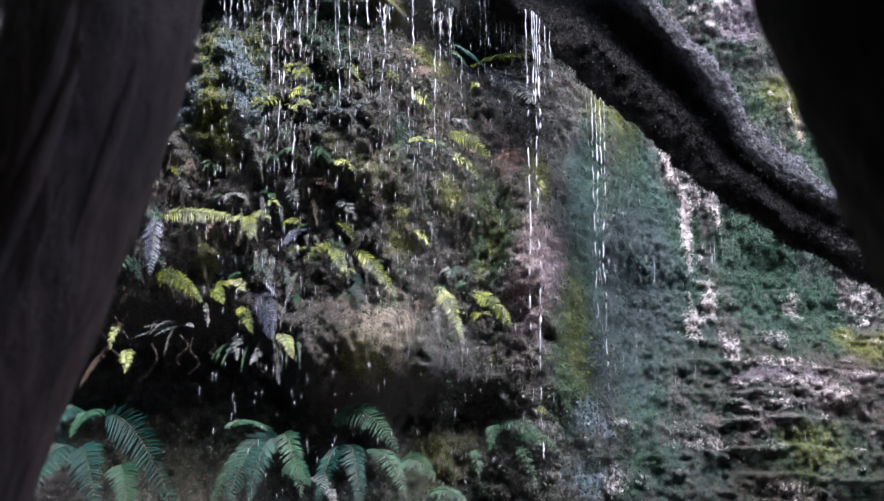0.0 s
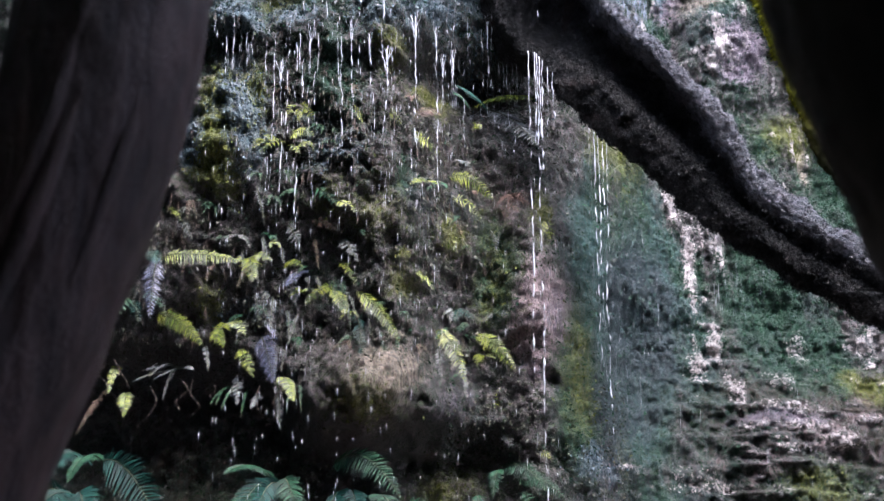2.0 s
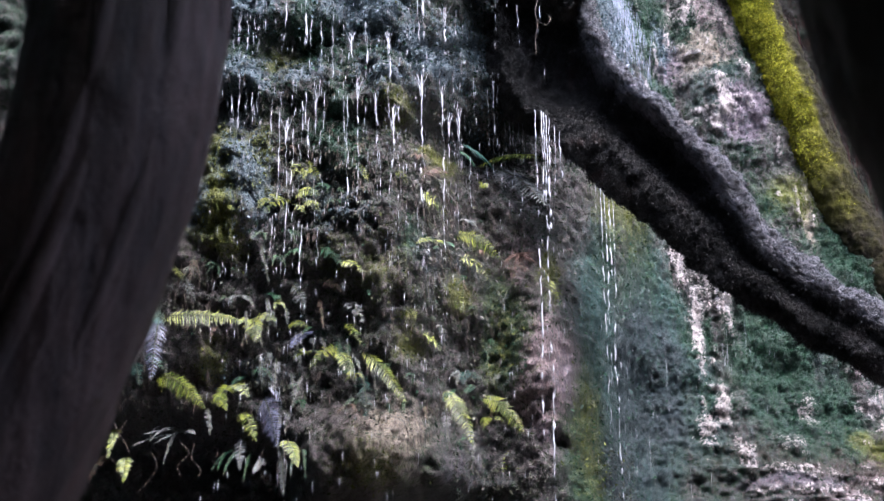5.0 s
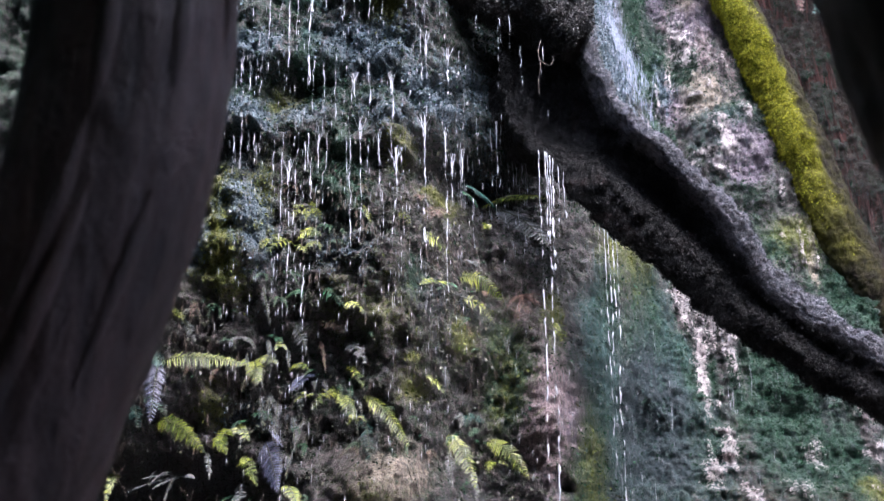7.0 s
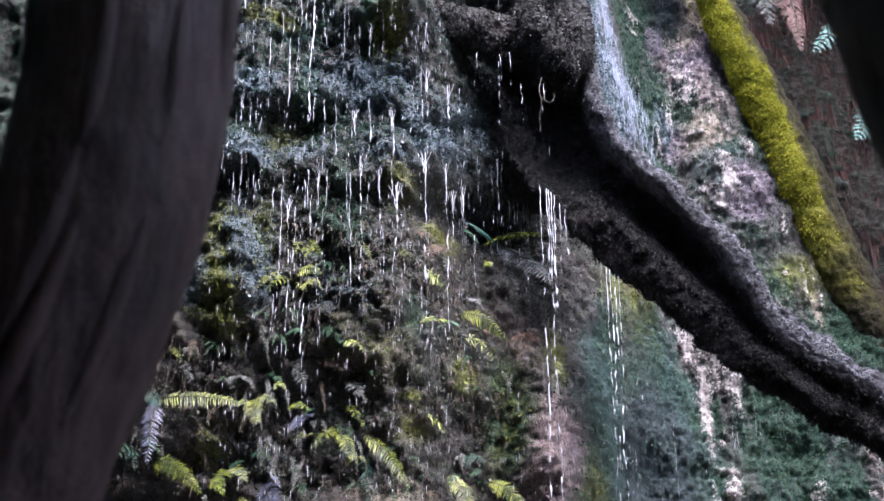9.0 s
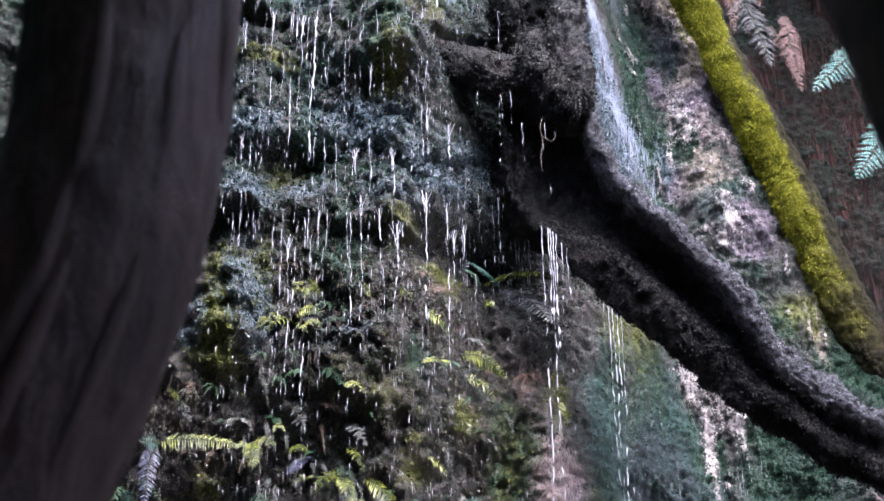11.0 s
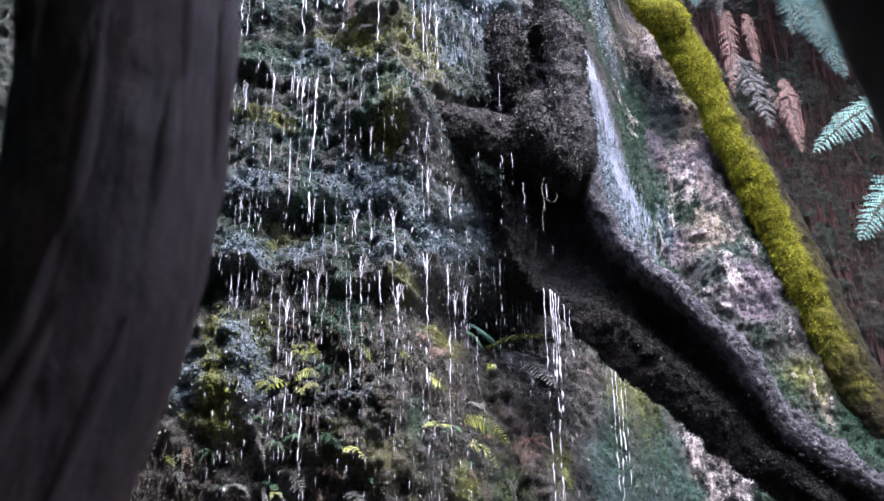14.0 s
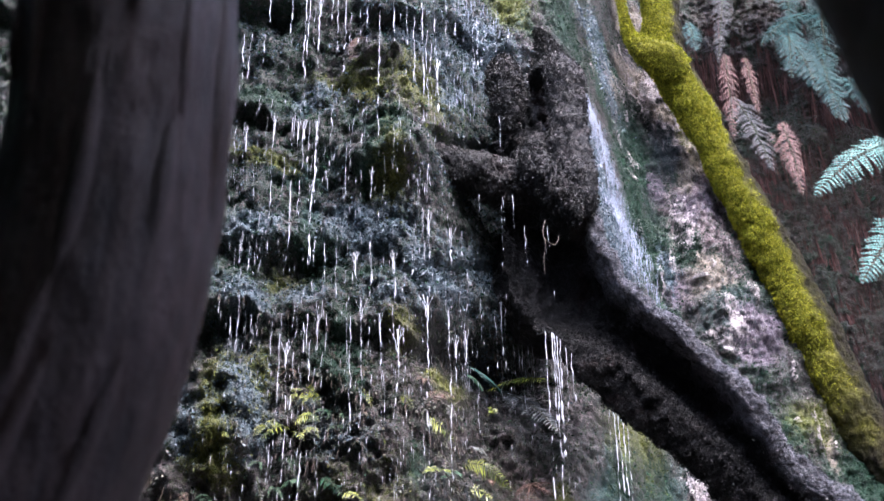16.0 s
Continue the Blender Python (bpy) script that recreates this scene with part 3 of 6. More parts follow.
patch('tan', 1.76, 5.75, 0.096, 0.131, 1.30)
patch('tan', 1.57, 5.36, 0.062, 0.213, 1.10)
patch('pink', 1.73, 5.42, 0.087, 0.260, 1.40)
patch('pink', 1.55, 5.08, 0.115, 0.127, 1.30)
patch('pink', 1.78, 4.90, 0.062, 0.254, 1.20)
patch('pale', 1.48, 4.78, 0.045, 0.067, 1.20)
patch('tan', 1.58, 4.52, 0.149, 0.164, 0.90)
patch('pink', 1.51, 4.45, 0.112, 0.082, 0.80)
patch('pale', 1.51, 4.48, 0.060, 0.020, 1.00)
patch('pink', 1.87, 4.56, 0.038, 0.210, 1.00)
patch('plum', 1.85, 4.15, 0.134, 0.164, 1.00)
patch('pale', 1.86, 4.40, 0.019, 0.083, 0.90)
patch('tan', 2.14, 3.49, 0.038, 0.167, 0.90)

patch('blue', 0.91, 5.66, 0.169, 0.134, 1.00)
patch('pale', 1.01, 5.74, 0.071, 0.023, 1.20)
patch('pale', 0.84, 5.46, 0.020, 0.072, 1.10)
patch('pale', 1.27, 6.52, 0.024, 0.098, 1.20)
patch('tan', 1.34, 6.33, 0.161, 0.115, 1.20)
patch('pale', 1.16, 5.92, 0.046, 0.067, 1.50)
patch('pale', 1.43, 6.13, 0.036, 0.159, 1.60)
patch('pale', 1.51, 6.22, 0.028, 0.116, 1.40)
patch('tan', 1.54, 5.99, 0.160, 0.062, 1.40)
patch('pale', 1.20, 5.75, 0.023, 0.042, 1.20)
patch('pale', 1.21, 5.38, 0.077, 0.017, 1.30)
patch('pale', 1.17, 5.21, 0.053, 0.017, 1.20)
patch('pale', 1.33, 5.67, 0.016, 0.069, 1.10)
patch('blue', 0.94, 4.83, 0.034, 0.226, 1.00)
patch('pale', 0.88, 4.09, 0.013, 0.146, 1.00)
patch('pale', 1.28, 4.48, 0.015, 0.124, 1.10)
patch('blue', 1.32, 4.58, 0.030, 0.166, 0.90)
patch('pink', 1.53, 5.12, 0.100, 0.127, 1.30)
patch('pale', 1.48, 4.77, 0.034, 0.050, 1.20)
patch('pink', 1.49, 4.78, 0.076, 0.116, 1.40)
patch('tan', 1.69, 5.57, 0.071, 0.174, 1.30)
patch('pink', 1.76, 5.42, 0.055, 0.260, 1.30)


flakes = random.Random(4)
# pale flakes of the bedded ledges, the runs of lichen above them, and moss and bare rock between
for count, x, z, rx, rz in (
    (30, (1.45, 2.45), (1.60, 1.97), (0.015, 0.060), (0.006, 0.015)),
    (24, (0.85, 2.45), (1.26, 1.62), (0.015, 0.050), (0.007, 0.018)),
    (16, (1.40, 2.40), (2.00, 2.40), (0.012, 0.040), (0.010, 0.030)),
    (11, (1.33, 1.52), (2.15, 2.95), (0.006, 0.016), (0.025, 0.080)),
    (46, (1.15, 2.10), (3.00, 5.90), (0.010, 0.040), (0.020, 0.090)),
):
    for _ in range(count):
        patch("pale", flakes.uniform(*x), flakes.uniform(*z), flakes.uniform(*rx), flakes.uniform(*rz), flakes.uniform(0.7, 1.05))
for _ in range(40):
    patch("moss", flakes.uniform(0.8, 2.3), flakes.uniform(1.25, 6.0), flakes.uniform(0.03, 0.12), flakes.uniform(0.04, 0.16), flakes.uniform(0.6, 1.0))
for _ in range(12):
    patch("pink", flakes.uniform(1.2, 2.4), flakes.uniform(1.45, 2.05), flakes.uniform(0.05, 0.16), flakes.uniform(0.02, 0.05), flakes.uniform(0.5, 0.8))
for _ in range(22):
    patch("pink", flakes.uniform(1.2, 2.3), flakes.uniform(2.6, 5.6), flakes.uniform(0.04, 0.12), flakes.uniform(0.03, 0.14), flakes.uniform(0.6, 0.9))
for _ in range(40):
    patch(flakes.choice(("moss", "moss", "blue", "gold")), flakes.uniform(-1.5, 0.2), flakes.uniform(2.1, 5.6), flakes.uniform(0.03, 0.13), flakes.uniform(0.03, 0.12), flakes.uniform(0.5, 0.9))


def cliff_depth(x, z):
    """The large form of the rock face: a near buttress, a recess and a far wall."""
    y = 4.35 + 0.55 * step(-0.3, 0.25, x) + 1.45 * step(0.3, 1.45, x) + 0.12 * step(1.5, 2.4, x)
    y = y + step(0.5, 1.4, x) * 0.22 * (z - 3.0)
    y = y + (1 - step(-0.2, 0.5, x)) * (0.16 * (1 - step(2.1, 2.7, z)) - 0.05 * step(3.0, 3.9, z))
    y = y - step(0.9, 1.5, x) * 0.35 * (1 - step(1.7, 2.4, z))
    return y


def ellipse(x, z, cx, cz, rx, rz):
    return np.exp(-(((x - cx) / rx) ** 2 + ((z - cz) / rz) ** 2))


def cliff_face(x, z):
    y = cliff_depth(x, z)
    left = 1 - step(-0.1, 0.6, x)
    right = 1 - left
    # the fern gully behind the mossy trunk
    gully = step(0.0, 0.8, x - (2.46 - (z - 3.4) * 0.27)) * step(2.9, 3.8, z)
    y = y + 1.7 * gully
    # lumps
    y = y - 0.26 * (fbm(x * 1.7, 0, z * 1.7, 3, 3) - 0.5)
    lump = fbm(x * 5, 1.5, z * 6, 3, 11)
    y = y - (0.12 * left + 0.07 * right) * (lump - 0.5)
    # weathered upright ribs on the buttress
    y = y - 0.07 * left * (fbm(x * 14, 4, z * 3.2, 3, 21) - 0.5)
    # bedding of the far wall
    bed = z * 7 + 1.6 * fbm(x * 1.3, 7, z * 1.3, 3, 31)
    saw = bed - np.floor(bed)
    ledged = step(1.0, 1.5, x + 0.5 * (fbm(x * 3, 1, z * 3, 2, 39) - 0.5))
    y = y - right * (0.012 + 0.048 * ledged) * (1 - step(2.1, 2.5, z)) * (saw * saw - 0.4) * (0.4 + fbm(x * 3, 2, np.floor(bed), 2, 37))
    # dripping ledges of the buttress, each with a lip and a hollow beneath
    wave = z + 0.10 * (fbm(x * 2.6, 9, 0.0, 3, 41) - 0.5) - 0.22 * step(-0.2, 0.3, x)
    for lz, depth, tall in ((3.30, 0.085, 0.20), (3.60, 0.06, 0.16), (3.985, 0.05, 0.10), (4.20, 0.075, 0.16), (4.74, 0.09, 0.30), (5.4, 0.12, 0.3)):
        s = wave - lz + 0.13 * (fbm(x * 7, 3, lz, 3, 47) - 0.5)
        y = y - left * depth * step(0.30, 0.62, fbm(x * 3.5, 5, lz * 9, 2, 43)) * 1.2 * step(-0.025, 0.012, s) * np.exp(-np.maximum(s, 0) / tall)
        y = y + left * 0.018 * (1 - step(-0.02, 0.0, s)) * np.exp(-np.maximum(-s, 0) / 0.07)
    # the long hollow under the buttress and the slab in its roof
    hollow = (1 - step(-0.76, -0.48, x + 0.5 * (z - 1.85))) * step(1.60, 1.74, z) * (1 - step(1.86, 2.06, z - 0.10 * fbm(x * 5, 1, 3, 2, 53) + 0.10 * step(-0.9, -0.3, x)))
    y = y + 0.46 * hollow
    y = y - 0.20 * ellipse(x, z, -0.22, 1.90, 0.30, 0.14)
    y = y + 0.15 * ellipse(x, z, -0.12, 1.715, 0.30, 0.05)
    # bank below the hollow
    y = y + (0.14 + 0.30 * (1 - step(-0.3, 0.35, x)) * step(1.0, 1.66, z)) * (1 - step(1.60, 1.74, z)) * left
    # pale boulder with a niche, and pockets
    y = y - 0.16 * ellipse(x, z, 0.40, 2.25, 0.14, 0.38)
    y = y + 0.07 * ellipse(x, z, 0.46, 1.97, 0.035, 0.04)
    y = y + 0.28 * ellipse(x, z, 0.92, 2.15, 0.22, 0.34)
    y = y - 0.14 * ellipse(x, z, -0.88, 2.95, 0.16, 0.26)
    y = y - 0.18 * ellipse(x, z, -0.18, 4.05, 0.20, 0.16)
    y = y - 0.22 * ellipse(x, z, 1.62, 4.75, 0.32, 0.9)
    y = y + 0.22 * ellipse(x, z, 0.05, 3.28, 0.26, 0.10)
    y = y - 0.05 * step(0.5, 0.8, x) * (1 - ledged * (1 - step(2.0, 2.4, z))) * (fbm(x * 15, 4, z * 2.6, 3, 23) - 0.5)
    # broken detail
    crag = fbm(x * 9, 3, z * 10, 4, 65, 0.6)
    y = y - right * 0.09 * (crag - 0.5)
    pits = fbm(x * 24, 2, z * 20, 2, 67)
    y = y + 0.022 * left * step(0.55, 0.75, pits)
    y = y - (0.075 - 0.03 * right) * (fbm(x * 16, 6, z * 19, 3, 61) - 0.5) - 0.045 * (fbm(x * 40, 8, z * 44, 2, 71) - 0.5)
    return y


nx, nz = int((X1 - X0) / STEP) + 1, int((Z1 - Z0) / STEP) + 1
gx, gz = np.meshgrid(X0 + STEP * np.arange(nx), Z0 + STEP * np.arange(nz))
def cover_weight(cover, x, z):
    warp = 0.35 if cover == "pale" else 1.0
    wx, wz = x + warp * 0.10 * (fbm(x * 6, 1, z * 6, 3, 81) - 0.5), z + warp * 0.16 * (fbm(x * 6, 5, z * 6, 3, 83) - 0.5)
    w = 0 * x
    for cx, cz, rx, rz, s in COVERS[cover]:
        w = np.maximum(w, s * np.exp(-0.8 * (((wx - cx) / rx) ** 2 + ((wz - cz) / rz) ** 2)))
    return w


# the pale flakes stand proud of the rock
FACE = cliff_face(gx, gz) - 0.028 * step(0.30, 0.65, cover_weight("pale", gx, gz))


def surf(x, z):
    """The depth of the rock face at x, z."""
    u, v = np.clip((np.asarray(x) - X0) / STEP, 0, nx - 2), np.clip((np.asarray(z) - Z0) / STEP, 0, nz - 2)
    i, j = u.astype(int) if hasattr(u, "astype") else int(u), v.astype(int) if hasattr(v, "astype") else int(v)
    fu, fv = u - i, v - j
    return (FACE[j, i] * (1 - fu) + FACE[j, i + 1] * fu) * (1 - fv) + (FACE[j + 1, i] * (1 - fu) + FACE[j + 1, i + 1] * fu) * fv


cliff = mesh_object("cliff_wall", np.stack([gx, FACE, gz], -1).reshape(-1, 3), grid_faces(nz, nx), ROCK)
tagged(cliff, "wet dark rock face with moss, lichen and ledges", "cliff", kind="structure")
WEIGHTS = {}
for cover in COVERS:
    w = cover_weight(cover, gx, gz)
    if cover == "moss":
        w = np.maximum(w, 0.42 * fbm(gx * 2.4, 3, gz * 2.4, 3, 91) + 0.12 + 0.12 * step(3.1, 3.5, gz) * (1 - step(0.3, 0.8, gx)))
    if cover == "pale":
        w = w * (1 - 0.4 * np.clip(cover_weight("moss", gx, gz), 0, 1))
    if cover == "peat":
        w = np.maximum(w, 0.95 * step(1.0, 1.4, gx) * (1 - step(2.0, 2.2, gz)) * (0.5 + fbm(gx * 4, 3, gz * 9, 3, 99)))
    if cover == "wet":
        w = np.maximum(w, 0.45 * step(0.6, 1.1, gx) * (1 - step(2.5, 3.1, gz)) * fbm(gx * 3, 6, gz * 3, 3, 95))
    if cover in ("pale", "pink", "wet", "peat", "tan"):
        # peat colour laid over the gully paints in its shade, other covers fade out there
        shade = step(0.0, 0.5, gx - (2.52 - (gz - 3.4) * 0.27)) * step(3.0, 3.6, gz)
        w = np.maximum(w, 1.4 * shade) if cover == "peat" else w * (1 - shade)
    upright = step(0.5, 0.8, gx) * (1 - step(1.1, 1.5, gx) * (1 - step(2.0, 2.3, gz)))
    w = w * (1 + upright * (1.5 * fbm(gx * 20, 1, gz * 2.6, 3, 103 + len(cover)) - 0.75))
    WEIGHTS[cover] = w
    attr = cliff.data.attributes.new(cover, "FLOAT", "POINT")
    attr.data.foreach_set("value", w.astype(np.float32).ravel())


# ---- ground, and an unseen rear bank and canopy added to close the gully to light ----
def sheet(name, size, rows, height, mat, label, category, place=(0, 0, 0)):
    a, b = np.meshgrid(np.linspace(-1, 1, rows) * size[0], np.linspace(-1, 1, rows) * size[1])
    ob = mesh_object(name, np.stack([a + place[0], b + place[1], height(a + place[0], b + place[1])], -1).reshape(-1, 3), grid_faces(rows, rows), mat)
    return tagged(ob, label, category, kind="structure")


sheet("ground", (60, 60), 220, lambda x, y: 0.25 * fbm(x * 0.8, y * 0.8, 0, 4, 5) - 0.2 + 0.35 * step(3.0, 5.0, y), EARTH, "dark bare forest floor of a gully", "ground")
# rear bank is added out of view so little light reaches the trunk fronts
a, b = np.meshgrid(np.linspace(-9, 9, 90), np.linspace(-0.3, 7.5, 50))
rear = mesh_object("bank_rear", np.stack([a, -3.2 - 0.5 * b + 0.8 * fbm(a, 0, b, 4, 7), b], -1).reshape(-1, 3), grid_faces(50, 90), EARTH)

def hill(x, y):
    return 9.0 + 0.25 * (y - 8.0) + 0.6 * fbm(x * 0.5, y * 0.5, 0, 4, 9)


a, b = np.meshgrid(np.linspace(-14, 14, 90), np.linspace(0, 30, 60))
top_line = np.interp(a[0], gx[-1], FACE[-1], left=4.2, right=9.0)
depth = top_line[None] + b
hz = np.where(b < 0.01, Z1 - 0.02, hill(a, depth) + 0 * b)
slope = mesh_object("hillside", np.stack([a, depth, hz], -1).reshape(-1, 3), grid_faces(60, 90), EARTH)
tagged(slope, "dark earth slope above the cliff top", "hillside", kind="structure")
for name, x, edge in (("cliff_side_left", X0, FACE[:, 0]), ("cliff_side_right", X1, FACE[:, -1])):
    zz, out = gz[::8, 0], np.linspace(0, 1, 30)
    flare = 9.0 * (1 if x > 0 else -1) * out[None] + 0.5 * fbm(zz[:, None], out[None] * 6, 3, 3, 13) * (out[None] > 0)
    side = np.stack([x + flare, edge[::8, None] + 0.35 * (fbm(zz[:, None], 4, out[None] * 8, 3, 17) - 0.5) * (out[None] > 0) - 2.0 * out[None], zz[:, None] + 0 * flare], -1)
    tagged(mesh_object(name, side.reshape(-1, 3), grid_faces(len(zz), 30), ROCK), "wet dark rock face beside the ferns", "cliff", kind="structure")
tagged(rear, "unseen steep dark earth bank added behind the viewpoint to block light", "bank", kind="structure")


# ---- the rotten log ----
def knot_relief(s, ang, p):
    x, y, z = p[..., 0], p[..., 1], p[..., 2]
    return 1 + 0.34 * (fbm(x * 7, y * 7, z * 7, 3, 101) - 0.5) + 0.40 * (fbm(x * 17, y * 17, z * 17, 2, 117) - 0.5) + 0.34 * (fbm(x * 40, y * 40, z * 40, 3, 121) - 0.5)


# cross-sections of the stem, across (up is +) and outwards, round from the upper edge:
# a thick rim, a deep groove under it and a rounded belly below
STEM_SECTION = np.array([(1.0, 0.15), (0.93, 0.58), (0.80, 0.84), (0.62, 0.86), (0.50, 0.60), (0.42, 0.18), (0.30, -0.12), (0.12, -0.12), (-0.06, 0.08), (-0.24, 0.30), (-0.46, 0.40), (-0.78, 0.24), (-1.05, -0.10), (-0.85, -0.5), (-0.35, -0.9), (0.35, -0.9), (0.85, -0.5)])
CAVE_SECTION = np.array([(1.0, 0.10), (0.93, 0.50), (0.80, 0.70), (0.66, 0.62), (0.56, 0.25), (0.46, -0.20), (0.30, -0.45), (0.05, -0.55), (-0.22, -0.50), (-0.46, -0.42), (-0.70, -0.30), (-0.90, -0.15), (-1.0, -0.10), (-0.85, -0.5), (-0.35, -0.9), (0.35, -0.9), (0.85, -0.5)])
FOOT_SECTION = np.array([(1.0, 0.05), (0.90, 0.46), (0.66, 0.72), (0.38, 0.80), (0.16, 0.70), (0.04, 0.54), (-0.08, 0.40), (-0.18, 0.36), (-0.32, 0.42), (-0.50, 0.46), (-0.70, 0.34), (-0.90, 0.16), (-1.05, -0.10), (-0.85, -0.5), (-0.35, -0.9), (0.35, -0.9), (0.85, -0.5)])


def log_stem_mesh(ctrl, rings, sides):
    """The stem swept along rows of x, y, z, half width; gives the mesh and how far each corner lies on the rim."""
    c = smooth_path(ctrl, rings)
    tan = np.gradient(c[:, :3], axis=0)
    tan /= np.linalg.norm(tan, axis=1)[:, None]
    up = np.cross(tan, np.array([0.0, 1.0, 0.0]))
    up /= np.linalg.norm(up, axis=1)[:, None]
    up *= np.sign(up[:, :1] + 1e-9)
    k = len(STEM_SECTION)

    def around(sec):
        closed = np.vstack([sec[-2:], sec, sec[:3]])
        full = smooth_path(closed, (len(closed) - 1) * 24 + 1)
        return full[48:48 + k * 24][::max(1, k * 24 // sides)]

    body, cave, foot = (around(q) for q in (STEM_SECTION, CAVE_SECTION, FOOT_SECTION))
    sides = len(body)
    wc = step(3.24, 3.50, c[:, 2])[:, None, None]
    wf = step(0.90, 1.35, c[:, 0])[:, None, None]
    sec = body[None] * (1 - wc) * (1 - wf) + cave[None] * wc + foot[None] * wf * (1 - wc)
    along = np.arange(rings)[:, None] / rings * 5.0
    turn = np.arange(sides)[None] / sides
    h = c[:, 3][:, None]
    sec = sec + 0.10 * (fbm(along * 3.0, turn * 5, 2, 2, 97) - 0.5)[..., None]
    flat = c[:, None, :3] + up[:, None] * (sec[..., 0] * h)[..., None] + np.array([0.0, -1.0, 0.0]) * (sec[..., 1] * h)[..., None]
    out = flat - c[:, None, :3]
    out /= np.linalg.norm(out, axis=2)[..., None] + 1e-9
    x, y, z = flat[..., 0], flat[..., 1], flat[..., 2]
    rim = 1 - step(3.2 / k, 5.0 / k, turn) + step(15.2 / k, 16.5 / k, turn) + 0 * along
    rough = 0.070 * (fbm(x * 6, y * 6, z * 6, 3, 101) - 0.5) + 0.042 * (fbm(x * 17, y * 17, z * 17, 2, 117) - 0.5) + 0.028 * (fbm(x * 44, y * 44, z * 44, 3, 121) - 0.5)
    rough = rough + rim * 0.035 * (fbm(along * 5, turn * 60, 1, 3, 301) - 0.5) + rim * 0.020 * (fbm(x * 34, y * 34, z * 34, 2, 311) - 0.5)
    pts = flat + out * rough[..., None]
    return pts.reshape(-1, 3), grid_faces(rings, sides, True), rim.ravel()


log = base("fallen_log", (0.42, 4.6, 3.5))
tagged(log, "wet black rotten log leaning against the dripping rock", "log")
v, f, rim_weight = log_stem_mesh([(0.40, 4.62, 4.30, 0.15), (0.40, 4.60, 4.10, 0.17), (0.415, 4.60, 3.92, 0.185), (0.43, 4.60, 3.74, 0.20), (0.47, 4.60, 3.55, 0.215), (0.60, 4.60, 3.355, 0.194), (0.756, 4.60, 3.187, 0.195), (0.92, 4.60, 3.03, 0.198), (1.067, 4.60, 2.868, 0.172), (1.18, 4.60, 2.73, 0.152), (1.332, 4.60, 2.598, 0.148), (1.518, 4.60, 2.463, 0.138), (1.73, 4.58, 2.325, 0.136), (2.3, 4.55, 1.93, 0.14), (3.2, 4.5, 1.15, 0.15), (4.1, 4.4, 0.1, 0.15)], 640, 204)
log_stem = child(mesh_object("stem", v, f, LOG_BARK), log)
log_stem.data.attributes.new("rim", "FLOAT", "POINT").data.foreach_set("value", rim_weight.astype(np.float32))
# the crusted head over the hollow, its side limb, burls, splinter and root
for name, ctrl, rings, sides, mat in (
    ("head", [(0.42, 4.80, 4.74, 0.06), (0.39, 4.82, 4.66, 0.15), (0.385, 4.86, 4.50, 0.19), (0.40, 4.84, 4.30, 0.195), (0.42, 4.68, 4.12, 0.19), (0.45, 4.60, 3.97, 0.155), (0.49, 4.55, 3.86, 0.11), (0.53, 4.52, 3.76, 0.05)], 190, 130, KNOT_BARK),
    ("side_limb", [(0.44, 4.60, 3.97, 0.11), (0.27, 4.58, 4.03, 0.115), (0.13, 4.54, 4.06, 0.10), (0.0, 4.50, 4.08, 0.085), (-0.10, 4.46, 4.09, 0.078), (-0.18, 4.45, 4.09, 0.05)], 140, 90, KNOT_BARK),
    ("splinter", [(0.44, 4.62, 4.62, 0.09), (0.45, 4.62, 4.74, 0.062), (0.44, 4.61, 4.83, 0.036), (0.405, 4.60, 4.89, 0.010)], 60, 40, KNOT_BARK),
    ("root", [(0.30, 4.85, 3.9, 0.14), (0.33, 4.86, 3.6, 0.15), (0.40, 4.88, 3.42, 0.09), (0.44, 4.9, 3.36, 0.03)], 70, 60, LOG_BARK),
    ("burl", [(0.24, 4.56, 4.68, 0.04), (0.24, 4.52, 4.58, 0.075), (0.25, 4.52, 4.46, 0.08), (0.25, 4.56, 4.30, 0.05)], 80, 70, KNOT_BARK),
    ("burl", [(0.47, 4.52, 4.66, 0.05), (0.51, 4.51, 4.54, 0.085), (0.515, 4.50, 4.38, 0.085), (0.51, 4.49, 4.20, 0.09), (0.52, 4.47, 4.02, 0.085), (0.54, 4.46, 3.88, 0.06), (0.55, 4.46, 3.80, 0.025)], 150, 70, KNOT_BARK),
    ("burl", [(0.33, 4.44, 4.12, 0.05), (0.36, 4.42, 4.02, 0.07), (0.42, 4.42, 3.92, 0.075), (0.48, 4.42, 3.82, 0.05), (0.50, 4.43, 3.76, 0.02)], 110, 60, KNOT_BARK),
):
    v, f, _ = limb(ctrl, rings, sides, knot_relief)
    child(mesh_object(name, v, quads_to_tris(f), mat), log)


# ---- near trunks ----
rng = np.random.default_rng(7)


def bark_relief(s, ang, p):
    x, y, z = p[..., 0], p[..., 1], p[..., 2]
    return 1 + 0.10 * (fbm(x * 6, y * 6, z * 2.5, 3, 131) - 0.5) + 0.07 * (fbm(x * 30, y * 30, z * 5, 3, 141) - 0.5) + 0.05 * (fbm(x * 80, y * 80, z * 22, 2, 151) - 0.5)


